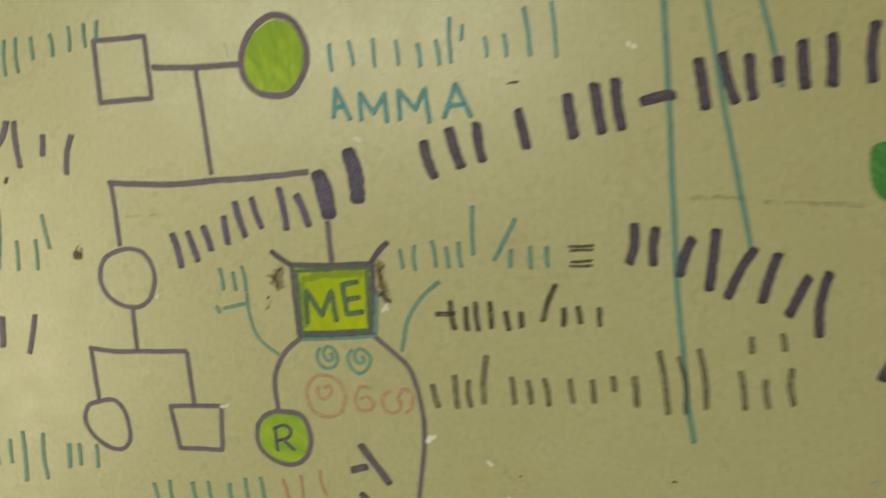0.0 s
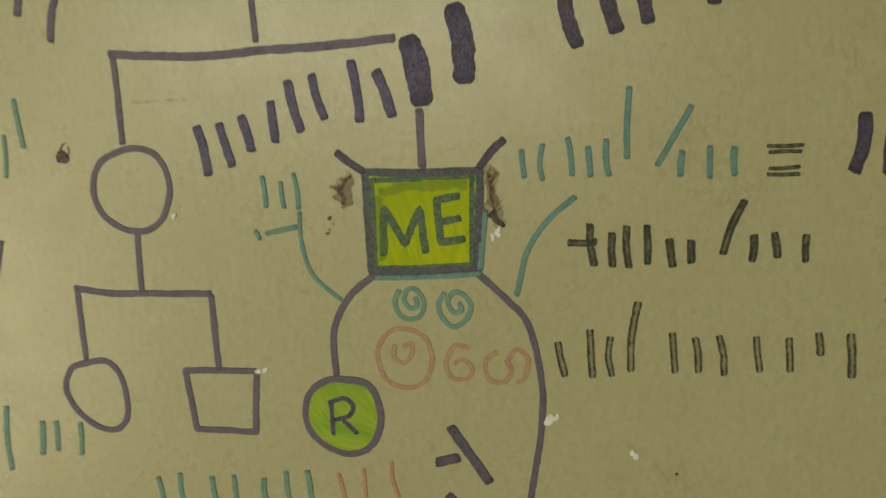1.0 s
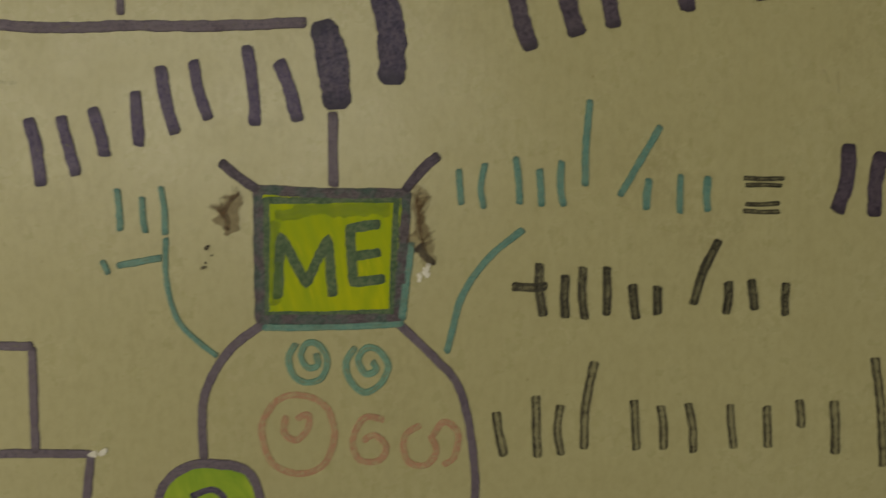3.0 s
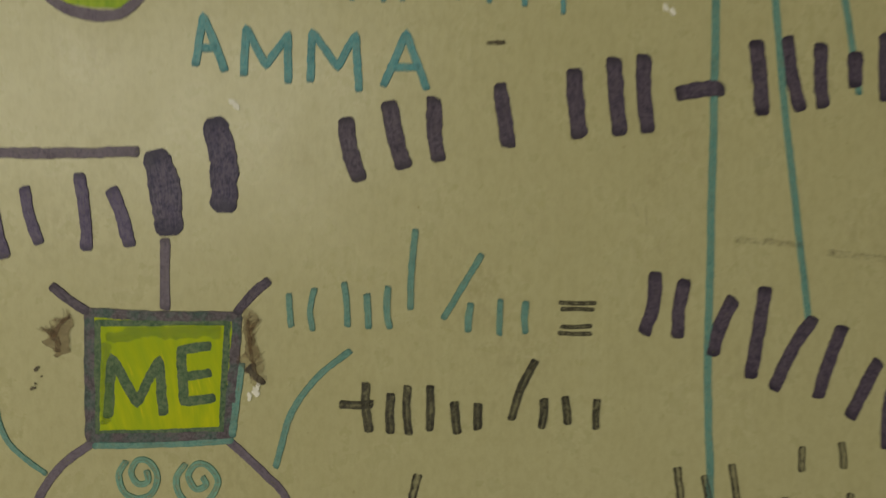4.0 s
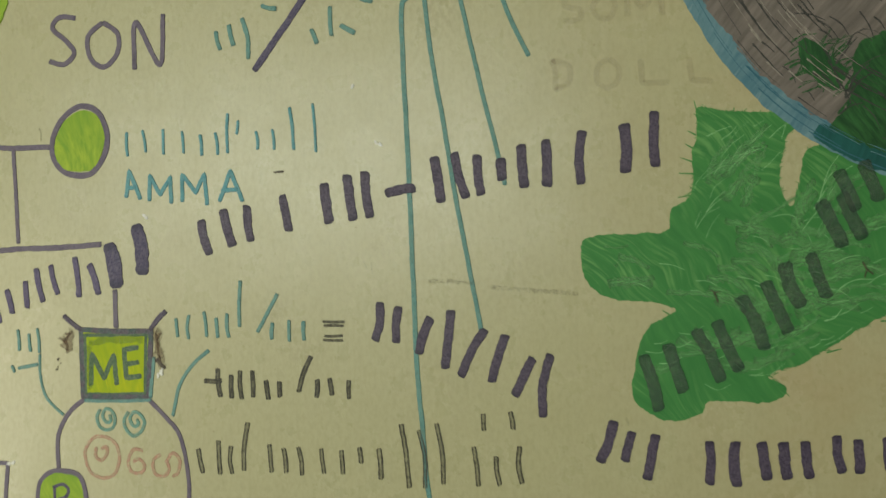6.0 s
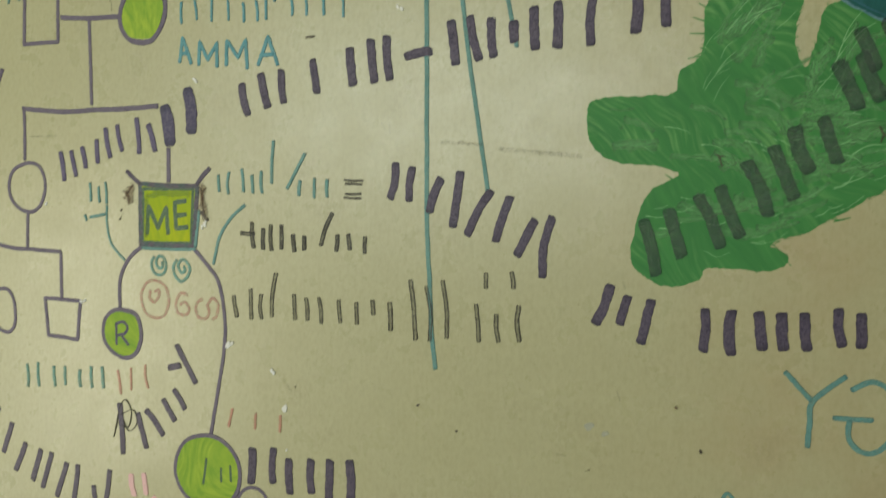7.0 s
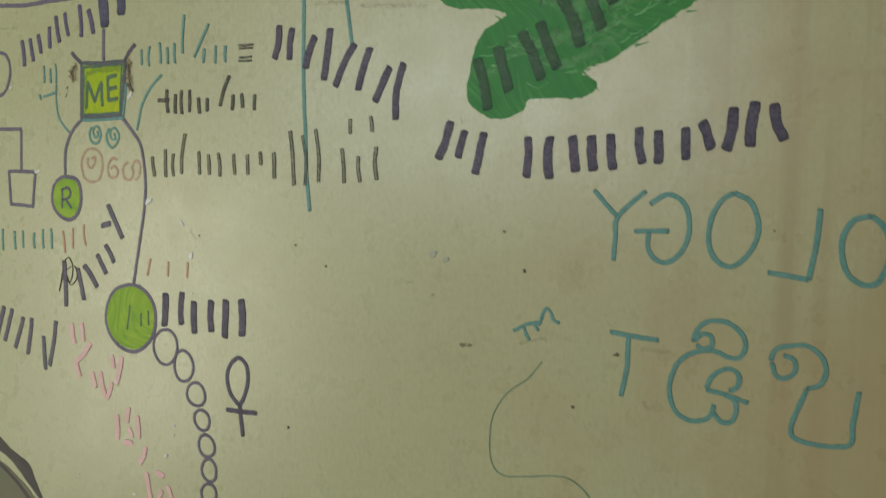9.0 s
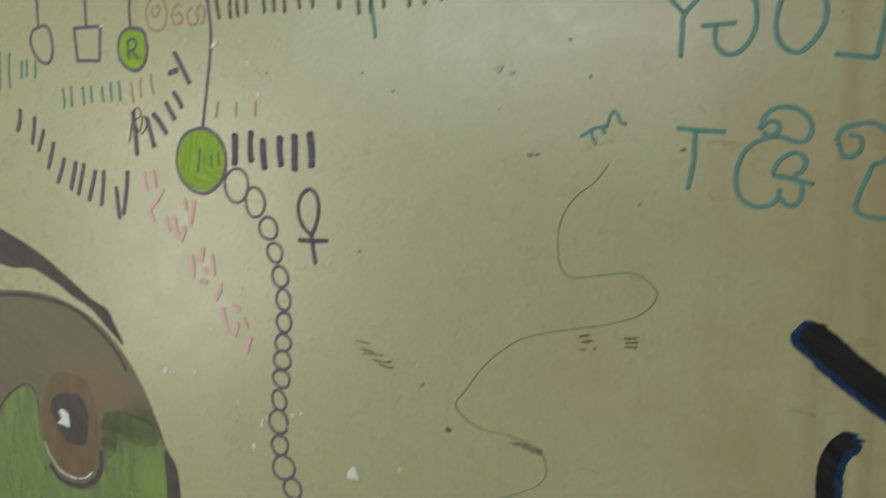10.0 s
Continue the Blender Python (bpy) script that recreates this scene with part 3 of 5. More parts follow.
creature = thing("painted_creature", "rounded olive brown and green painted shape with dark brow stripe", "wall painting", (-307.0, 834.0))
patch(creature, "upper_patch", [(-583.0, 993.0), (-456.0, 1025.0), (-316.0, 1041.0), (-227.0, 1035.0), (-158.0, 1011.0), (-109.0, 976.0), (-71.0, 929.0), (-49.0, 886.0), (-35.0, 835.0), (-31.0, 773.0), (-33.0, 710.0), (-635.0, 558.0)], HEAD_BROWN, ragged=0.0008)
SIDE = [(-157.0, 876.0), (-125.0, 891.0), (-92.0, 885.0), (-63.0, 882.0), (-49.0, 869.0), (-37.0, 838.0), (-34.0, 773.0), (-36.0, 705.0), (-168.0, 672.0), (-156.0, 745.0), (-148.0, 796.0), (-151.0, 828.0)]
patch(creature, "side_patch", SIDE, HEAD_GREEN, ragged=0.002)
FRONT = [(-606.0, 801.0), (-477.0, 827.0), (-388.0, 839.0), (-369.0, 865.0), (-342.0, 887.0), (-315.0, 898.0), (-295.0, 883.0), (-294.0, 836.0), (-280.0, 804.0), (-260.0, 770.0), (-211.0, 760.0), (-174.0, 770.0), (-153.0, 795.0), (-156.0, 675.0), (-636.0, 553.0)]
patch(creature, "front_patch", FRONT, HEAD_GREEN, ragged=0.002)
for area_line, x, z, sx, sz, many in ((SIDE, *(-95.0, 767.0), 45, 70, 14), (FRONT, *(-355.0, 746.0), 90, 90, 24)):
    dry_brush(creature, area_line, (x, z), sx, sz, 92, 0.1, many, (6, 14), (16, 34), GREEN_WASH, "light green brushing", rnd)
patch(creature, "side_shade", [(-152.0, 878.0), (-122.0, 890.0), (-86.0, 889.0), (-56.0, 883.0), (-48.0, 855.0), (-78.0, 848.0), (-109.0, 851.0), (-127.0, 858.0), (-130.0, 832.0), (-147.0, 819.0), (-158.0, 835.0)], OLIVE_WASH, ragged=0.003)
stroke(creature, "front_edge", [(-419.0, 814.0), (-384.0, 854.0), (-365.0, 874.0), (-337.0, 893.0), (-312.0, 900.0), (-295.0, 887.0), (-292.0, 858.0)], 5.0, BROW, wobble=0.4, taper=0.4)
patch(creature, "eye_ring", [(-242.0, 928.0), (-193.0, 928.0), (-171.0, 906.0), (-164.0, 867.0), (-168.0, 825.0), (-184.0, 789.0), (-212.0, 775.0), (-249.0, 780.0), (-275.0, 809.0), (-284.0, 855.0), (-273.0, 899.0)], RUST, ragged=0.0015)
patch(creature, "eye_spot", [(-225.0, 900.0), (-195.0, 898.0), (-184.0, 871.0), (-191.0, 833.0), (-208.0, 826.0), (-233.0, 828.0), (-254.0, 850.0), (-265.0, 873.0), (-253.0, 892.0)], BROW, ragged=0.0008)
patch(creature, "eye_glint", [(-247.0, 871.0), (-237.0, 876.0), (-225.0, 868.0), (-224.0, 850.0), (-234.0, 851.0), (-251.0, 852.0), (-241.0, 860.0)], CHIP, ragged=0.0006, sharp=True)
stroke(creature, "eye_shadow", [(-274.0, 786.0), (-250.0, 767.0), (-210.0, 765.0), (-178.0, 779.0), (-162.0, 802.0), (-160.0, 828.0)], 9.0, BROW)
stroke(creature, "eye_line", [(-285.0, 819.0), (-273.0, 801.0), (-253.0, 782.0), (-222.0, 775.0), (-197.0, 780.0), (-182.0, 791.0)], 2.6, CHIP, wobble=0.3)
stroke(creature, "ear_line", [(-56.0, 899.0), (-48.0, 885.0), (-36.0, 857.0), (-31.0, 839.0)], 2.2, BROW)
patch(creature, "brow_stripe", [(-528.0, 1186.0), (-428.0, 1156.0), (-361.0, 1132.0), (-309.0, 1114.0), (-266.0, 1097.0), (-213.0, 1069.0), (-167.0, 1043.0), (-134.0, 1030.0), (-120.0, 1011.0), (-105.0, 984.0), (-135.0, 1005.0), (-168.0, 1029.0), (-197.0, 1040.0), (-238.0, 1059.0), (-287.0, 1075.0), (-326.0, 1073.0), (-366.0, 1077.0), (-450.0, 1080.0), (-541.0, 1079.0)], BROW, ragged=0.0006)
patch(creature, "cheek_stripe", [(-35.0, 850.0), (-27.0, 846.0), (-17.0, 834.0), (-12.0, 816.0), (-10.0, 790.0), (-12.0, 715.0), (-33.0, 710.0), (-34.0, 804.0)], BROW, ragged=0.0006)
stroke(creature, "outline_stroke", [(-517.0, 1018.0), (-370.0, 1030.0), (-303.0, 1035.0), (-218.0, 1028.0), (-164.0, 1007.0), (-120.0, 974.0), (-100.0, 948.0)], 6.5, BROW)
settle(creature)

big = thing("broad_black_stroke", "broad black gloss brush stroke with a deep blue edge", "wall painting", (759.0, 1071.0), "broad black strokes")
stroke(big, "blue_edge", [(727.0, 1098.0), (767.0, 1065.0), (797.0, 1043.0), (870.0, 993.0)], 29.0, INDIGO, wobble=0.06)
stroke(big, "black_coat", [(733.0, 1098.0), (769.0, 1069.0), (799.0, 1047.0), (872.0, 998.0)], 25.5, JET, wobble=0.06)
settle(big)
hook = thing("curved_black_stroke", "curved black gloss brush stroke with bluish frayed end", "wall painting", (762.0, 985.0), "broad black strokes")
stroke(hook, "blue_edge", [(779.0, 1008.0), (768.0, 1000.0), (761.0, 986.0), (759.0, 969.0), (760.0, 940.0), (768.0, 902.0)], 21.0, INDIGO, wobble=0.06)
stroke(hook, "black_coat", [(777.0, 1010.0), (764.0, 1000.0), (757.0, 981.0), (756.0, 959.0), (758.0, 934.0), (765.0, 896.0)], 15.0, JET, wobble=0.06)
for a, b in ([(774.0, 1009.0), (784.0, 1007.0)], [(773.0, 1012.0), (779.0, 1012.0)], [(774.0, 1005.0), (781.0, 1003.0)]):
    stroke(hook, "bristle_mark", [a, b], 4.0, INDIGO, taper=0.5)
settle(hook)
upright = thing("upright_black_stroke", "upright black gloss brush stroke with a blue top", "wall painting", (829.0, 1109.0), "broad black strokes")
stroke(upright, "blue_edge", [(824.0, 1130.0), (831.0, 1094.0), (842.0, 1056.0)], 27.0, INDIGO, wobble=0.06)
stroke(upright, "black_coat", [(826.0, 1126.0), (832.0, 1093.0), (843.0, 1054.0)], 24.0, JET, wobble=0.06)
settle(upright)

# ---- family tree drawing ----
tree = thing("family_tree", "family tree of squares, circles and lines in faded purple marker", "wall drawing", (-195.0, 1459.0))
stroke(tree, "parent_square", [(-192.0, 1739.0), (-144.0, 1739.0), (-145.0, 1686.0), (-194.0, 1686.0)], 4.6, PURPLE, closed=True, sharp=True)
stroke(tree, "marriage_line", [(-141.0, 1712.0), (-103.0, 1709.0), (-60.0, 1708.0)], 5.2, PURPLE)
stroke(tree, "descent_line", [(-101.0, 1709.0), (-100.0, 1668.0), (-99.0, 1616.0)], 4.4, PURPLE)
stroke(tree, "sibling_line", [(-199.0, 1615.0), (-155.0, 1611.0), (-127.0, 1610.0), (-96.0, 1611.0), (-54.0, 1611.0), (-10.0, 1613.0)], 5.4, PURPLE)
stroke(tree, "descent_line", [(-196.0, 1615.0), (-196.0, 1586.0), (-196.0, 1557.0)], 4.6, PURPLE)
stroke(tree, "sister_circle", [(-195.0, 1554.0), (-178.0, 1552.0), (-169.0, 1541.0), (-167.0, 1525.0), (-174.0, 1508.0), (-187.0, 1500.0), (-203.0, 1502.0), (-217.0, 1513.0), (-221.0, 1529.0), (-214.0, 1546.0)], 4.4, PURPLE, closed=True)
stroke(tree, "descent_line", [(-193.0, 1500.0), (-194.0, 1481.0), (-195.0, 1458.0)], 4.4, PURPLE)
stroke(tree, "children_line", [(-244.0, 1462.0), (-219.0, 1458.0), (-195.0, 1457.0), (-145.0, 1456.0)], 4.6, PURPLE)
stroke(tree, "descent_line", [(-242.0, 1462.0), (-242.0, 1435.0), (-242.0, 1411.0)], 4.4, PURPLE)
stroke(tree, "descent_line", [(-146.0, 1456.0), (-146.0, 1433.0), (-146.0, 1403.0)], 4.6, PURPLE)
stroke(tree, "child_circle", [(-241.0, 1409.0), (-227.0, 1410.0), (-218.0, 1400.0), (-215.0, 1382.0), (-218.0, 1367.0), (-229.0, 1360.0), (-243.0, 1365.0), (-255.0, 1377.0), (-260.0, 1391.0), (-254.0, 1405.0)], 4.4, PURPLE, closed=True)
stroke(tree, "child_square", [(-170.0, 1403.0), (-119.0, 1402.0), (-124.0, 1359.0), (-166.0, 1361.0)], 4.6, PURPLE, closed=True, sharp=True)
stroke(tree, "descent_line", [(2.0, 1570.0), (2.0, 1551.0), (2.0, 1533.0)], 5.0, PURPLE)
stroke(tree, "left_child_arc", [(-33.0, 1466.0), (-49.0, 1454.0), (-59.0, 1440.0), (-64.0, 1424.0), (-64.0, 1398.0)], 4.6, PURPLE)
stroke(tree, "right_child_arc", [(32.0, 1467.0), (52.0, 1447.0), (62.0, 1435.0), (68.0, 1416.0), (71.0, 1392.0)] + [(71.0, 1375.0), (68.0, 1350.0), (62.0, 1318.0), (53.0, 1272.0)], 4.3, PURPLE)
settle(tree)

mother = thing("lime_filled_circle", "purple outlined circle filled in with lime green felt pen", "wall drawing", (-29.0, 1712.0), "lime circles of the family tree")
patch(mother, "fill", [(-23.0, 1741.0), (-11.0, 1736.0), (-3.0, 1720.0), (-6.0, 1701.0), (-16.0, 1685.0), (-30.0, 1683.0), (-47.0, 1686.0), (-55.0, 1698.0), (-55.0, 1714.0), (-46.0, 1730.0), (-34.0, 1739.0)], LIME)
stroke(mother, "outline", [(-23.0, 1745.0), (-9.0, 1738.0), (-1.0, 1720.0), (-3.0, 1700.0), (-15.0, 1683.0), (-30.0, 1679.0), (-48.0, 1684.0), (-58.0, 1698.0), (-58.0, 1715.0), (-49.0, 1732.0), (-35.0, 1743.0)], 5.6, PURPLE, closed=True)
settle(mother)
first = thing("lime_filled_circle", "small purple circle filled with lime green, marked with one letter", "wall drawing", (-61.0, 1370.0), "lime circles of the family tree")
patch(first, "fill", [(-59.0, 1395.0), (-43.0, 1389.0), (-36.0, 1371.0), (-42.0, 1353.0), (-57.0, 1345.0), (-73.0, 1350.0), (-85.0, 1363.0), (-83.0, 1382.0), (-73.0, 1392.0)], LIME)
stroke(first, "outline", [(-59.0, 1396.0), (-42.0, 1391.0), (-36.0, 1371.0), (-42.0, 1352.0), (-57.0, 1344.0), (-74.0, 1349.0), (-86.0, 1363.0), (-85.0, 1383.0), (-73.0, 1394.0)], 5.0, PURPLE, closed=True)
stroke(first, "letter_stem", [(-69.0, 1357.0), (-69.0, 1369.0), (-69.0, 1380.0)], 3.8, NAVY)
stroke(first, "letter_bowl", [(-71.0, 1380.0), (-60.0, 1383.0), (-54.0, 1378.0), (-57.0, 1371.0), (-68.0, 1368.0)], 3.8, NAVY)
stroke(first, "letter_leg", [(-62.0, 1368.0), (-57.0, 1363.0), (-52.0, 1358.0)], 3.8, NAVY)
settle(first)
second = thing("lime_filled_circle", "larger purple circle filled with lime green above a chain", "wall drawing", (49.0, 1232.0), "lime circles of the family tree")
patch(second, "fill", [(51.0, 1269.0), (73.0, 1262.0), (86.0, 1242.0), (82.0, 1215.0), (62.0, 1197.0), (36.0, 1198.0), (15.0, 1212.0), (10.0, 1236.0), (22.0, 1260.0)], LIME)
stroke(second, "outline", [(51.0, 1271.0), (74.0, 1263.0), (88.0, 1242.0), (84.0, 1214.0), (61.0, 1194.0), (34.0, 1195.0), (13.0, 1212.0), (8.0, 1237.0), (22.0, 1262.0)], 4.6, PURPLE, closed=True)
for a, b in ([(48.0, 1247.0), (43.0, 1218.0)], [(66.0, 1239.0), (66.0, 1223.0)], [(77.0, 1243.0), (78.0, 1225.0)]):
    stroke(second, "bar", [a, b], 3.4, DARKGREEN)
settle(second)

me_box = thing("me_box", "yellow-green square outlined in purple with the word ME inside", "wall drawing", (-1.0, 1499.0))
patch(me_box, "fill", [(-34.0, 1530.0), (37.0, 1529.0), (32.0, 1469.0), (-34.0, 1469.0)], YELLOW, sharp=True)
stroke(me_box, "green_outline", [(-31.0, 1527.0), (33.0, 1527.0), (30.0, 1471.0), (-32.0, 1470.0)], 4.0, DARKGREEN, closed=True, sharp=True)
for line in ([(-27.0, 1520.0), (1.0, 1522.0), (30.0, 1522.0)], [(-27.0, 1517.0), (-27.0, 1497.0), (-27.0, 1475.0)]):
    stroke(me_box, "green_shade", line, 7.0, GREEN_FELT, wobble=0.4)
stroke(me_box, "teal_side", [(40.0, 1506.0), (38.0, 1489.0), (35.0, 1467.0)], 4.0, TEAL)
stroke(me_box, "teal_foot", [(-34.0, 1464.0), (-0.0, 1464.0), (36.0, 1465.0)], 3.5, TEAL)
stroke(me_box, "outline", [(-35.0, 1532.0), (1.0, 1530.0), (38.0, 1530.0), (33.0, 1468.0), (-35.0, 1468.0)], 5.4, BOX_EDGE, closed=True, sharp=True)
stroke(me_box, "horn", [(-53.0, 1546.0), (-45.0, 1539.0), (-35.0, 1532.0)], 5.0, VIOLET)
stroke(me_box, "horn", [(54.0, 1549.0), (46.0, 1542.0), (37.0, 1531.0)], 5.0, VIOLET)
stroke(me_box, "letter_m", [(-26.0, 1478.0), (-24.0, 1509.0), (-12.0, 1486.0), (-1.0, 1508.0), (1.0, 1479.0)], 5.6, DARKGREEN, sharp=True)
stroke(me_box, "letter_e", [(25.0, 1515.0), (10.0, 1513.0), (11.0, 1486.0), (27.0, 1488.0)], 5.6, DARKGREEN, sharp=True)
stroke(me_box, "letter_e_bar", [(11.0, 1499.0), (25.0, 1501.0)], 5.4, DARKGREEN)
settle(me_box)

# ---- chain and looped cross ----
chain = thing("chain_drawing", "chain of small linked purple rings running down the wall", "wall drawing", (167.0, 1098.0))
LINKS = [(104.0, 1203.0, 18.5, 20.0), (132.0, 1184.0, 14.0, 18.0), (151.0, 1154.0, 13.0, 13.5), (160.0, 1126.0, 11.0, 11.5), (167.0, 1098.0, 12.0, 12.0), (171.0, 1071.0, 11.0, 12.0), (171.0, 1044.0, 11.0, 11.5), (169.0, 1019.0, 11.6, 10.5), (167.0, 998.0, 12.1, 11.5), (165.0, 975.0, 12.1, 11.0), (161.0, 948.0, 10.7, 12.0), (159.0, 921.0, 14.7, 14.0), (160.0, 892.0, 12.7, 12.0), (165.0, 865.0, 16.3, 15.0), (178.0, 841.0, 12.9, 13.0)]
for k, (x, z, rx, rz) in enumerate(LINKS):
    stroke(chain, "ring", oval(x, z, rx, rz, 8, 12, 0.04, k), 3.7, PURPLE, closed=True)
settle(chain)
cross = thing("looped_cross", "looped cross drawn in dark purple marker beside the chain", "wall drawing", (213.0, 1151.0))
stroke(cross, "loop", [(214.0, 1149.0), (201.0, 1161.0), (196.0, 1179.0), (201.0, 1194.0), (212.0, 1201.0), (222.0, 1195.0), (225.0, 1180.0), (221.0, 1162.0), (214.0, 1149.0)], 5.0, VIOLET)
stroke(cross, "stem", [(214.0, 1150.0), (216.0, 1135.0), (219.0, 1116.0)], 5.4, VIOLET)
stroke(cross, "cross_bar", [(195.0, 1143.0), (216.0, 1143.0), (238.0, 1144.0)], 5.4, VIOLET)
settle(cross)

# ---- long teal lines ----
rays = thing("teal_lines", "long teal marker lines fanning down the wall", "wall drawing", (292.0, 1550.0))
stroke(rays, "line", [(305.0, 1852.0), (295.0, 1824.0), (289.0, 1812.0), (289.0, 1757.0), (291.0, 1667.0)] + [(292.0, 1575.0), (293.0, 1499.0), (296.0, 1448.0), (299.0, 1397.0), (303.0, 1362.0)], 4.6, TEAL, wobble=0.06)
stroke(rays, "line", [(302.0, 1892.0), (309.0, 1825.0), (315.0, 1766.0)] + [(325.0, 1700.0), (333.0, 1639.0), (344.0, 1574.0), (352.0, 1525.0)], 4.2, TEAL, wobble=0.06)
stroke(rays, "line", [(332.0, 1864.0), (340.0, 1824.0), (353.0, 1761.0)] + [(359.0, 1732.0), (369.0, 1687.0), (376.0, 1653.0)], 4.0, TEAL, wobble=0.06)
stroke(rays, "line", [(361.0, 1864.0), (375.0, 1823.0), (387.0, 1791.0), (400.0, 1763.0)], 4.0, TEAL, wobble=0.06)
settle(rays)
snake = thing("thin_green_line", "thin wavering green pen line winding down the wall", "wall drawing", (513.0, 1175.0))
stroke(snake, "line", [(560.0, 1234.0), (547.0, 1218.0), (527.0, 1202.0), (514.0, 1182.0), (510.0, 1154.0), (514.0, 1133.0), (526.0, 1125.0), (547.0, 1128.0), (573.0, 1133.0), (591.0, 1132.0), (607.0, 1117.0), (597.0, 1099.0), (571.0, 1086.0), (533.0, 1076.0), (495.0, 1067.0), (462.0, 1052.0), (431.0, 1024.0), (411.0, 997.0), (400.0, 978.0), (425.0, 959.0), (463.0, 956.0), (490.0, 949.0), (501.0, 935.0), (499.0, 916.0), (474.0, 898.0), (426.0, 875.0)], 1.2, THIN_GREEN, wobble=0.2, shaky=0.0008)
settle(snake)
tail = thing("teal_pointer", "curved teal pointer line under small teal writing", "wall drawing", (-78.0, 1478.0), "teal pointers")
stroke(tail, "line", [(-80.0, 1509.0), (-80.0, 1488.0), (-76.0, 1470.0), (-67.0, 1459.0), (-56.0, 1450.0)], 3.0, TEAL)
settle(tail)
tail = thing("teal_pointer", "slanting teal pointer line beside the yellow box", "wall drawing", (64.0, 1477.0), "teal pointers")
stroke(tail, "line", [(96.0, 1512.0), (78.0, 1497.0), (65.0, 1478.0), (57.0, 1450.0)], 3.6, TEAL)
settle(tail)
slash = thing("navy_slash", "slanting navy marker stroke", "wall drawing", (172.0, 1796.0))
stroke(slash, "line", [(209.0, 1845.0), (196.0, 1826.0), (174.0, 1798.0), (149.0, 1767.0)], 6.5, NAVY)
settle(slash)

# ---- words and signs ----
written("amma_word", "AMMA in turquoise marker capitals", [
    [(17.0, 1656.0), (21.0, 1681.0), (32.0, 1654.0)], [(19.0, 1665.0), (28.0, 1666.0)], [(41.0, 1652.0), (42.0, 1676.0), (52.0, 1658.0), (63.0, 1674.0), (63.0, 1649.0)], [(74.0, 1650.0), (75.0, 1675.0), (88.0, 1658.0), (97.0, 1675.0), (99.0, 1646.0)], [(111.0, 1649.0), (123.0, 1677.0), (134.0, 1648.0)], [(113.0, 1659.0), (130.0, 1660.0)]], 4.2, TURQUOISE, sharp=True)
written("son_word", "SON in faded purple marker capitals", [
    [(-29.0, 1829.0), (-46.0, 1831.0), (-54.0, 1821.0), (-40.0, 1808.0), (-32.0, 1796.0), (-43.0, 1786.0), (-59.0, 1790.0)], [(-1.0, 1823.0), (14.0, 1811.0), (13.0, 1793.0), (-1.0, 1781.0), (-15.0, 1790.0), (-17.0, 1810.0), (-1.0, 1823.0)], [(30.0, 1776.0), (33.0, 1820.0), (56.0, 1779.0), (61.0, 1826.0)]], 5.0, PURPLE)
written("faint_word", "DOLL in almost erased brownish marker", [
    [(419.0, 1759.0), (422.0, 1747.0), (421.0, 1732.0)], [(419.0, 1758.0), (433.0, 1752.0), (433.0, 1739.0), (421.0, 1732.0)], [(467.0, 1756.0), (475.0, 1747.0), (473.0, 1736.0), (464.0, 1732.0), (457.0, 1738.0), (458.0, 1750.0), (467.0, 1756.0)], [(493.0, 1754.0), (494.0, 1734.0), (516.0, 1733.0)], [(532.0, 1753.0), (534.0, 1734.0), (551.0, 1732.0)]], 5.0, GHOST)
written("faint_word", "almost erased brownish capital letters", [
    [(445.0, 1812.0), (433.0, 1811.0), (432.0, 1803.0), (444.0, 1799.0), (443.0, 1791.0), (430.0, 1791.0)], [(465.0, 1812.0), (473.0, 1802.0), (469.0, 1791.0), (459.0, 1792.0), (455.0, 1802.0), (465.0, 1812.0)], [(483.0, 1790.0), (485.0, 1812.0), (496.0, 1797.0), (508.0, 1813.0), (512.0, 1789.0)]], 5.0, GHOST)
written("mirrored_word", "large mirror-written OLOGY in teal marker", [
    [(602.0, 1387.0), (612.0, 1376.0), (623.0, 1365.0)], [(647.0, 1387.0), (624.0, 1365.0), (622.0, 1347.0), (621.0, 1327.0)], [(650.0, 1376.0), (665.0, 1384.0), (678.0, 1377.0), (683.0, 1360.0), (680.0, 1342.0), (669.0, 1329.0), (658.0, 1329.0), (650.0, 1339.0), (650.0, 1353.0)], [(638.0, 1353.0), (667.0, 1354.0)],
    [(717.0, 1386.0), (730.0, 1378.0), (736.0, 1360.0), (732.0, 1342.0), (719.0, 1328.0), (707.0, 1330.0), (699.0, 1343.0), (700.0, 1365.0), (708.0, 1380.0), (717.0, 1386.0)], [(780.0, 1375.0), (778.0, 1345.0), (774.0, 1320.0)], [(744.0, 1324.0), (774.0, 1320.0)], [(815.0, 1370.0), (825.0, 1359.0), (828.0, 1340.0), (821.0, 1321.0), (810.0, 1319.0), (799.0, 1329.0), (796.0, 1350.0), (803.0, 1366.0), (815.0, 1370.0)],
    [(828.0, 1462.0), (827.0, 1434.0), (827.0, 1404.0)], [(827.0, 1404.0), (840.0, 1415.0), (848.0, 1420.0)], [(840.0, 1370.0), (839.0, 1343.0), (839.0, 1316.0)]], 4.2, TEAL)
written("letter_t", "large capital T in teal marker", [[(620.0, 1266.0), (641.0, 1264.0), (662.0, 1263.0)], [(636.0, 1264.0), (636.0, 1238.0), (631.0, 1212.0)]], 4.4, TEAL)
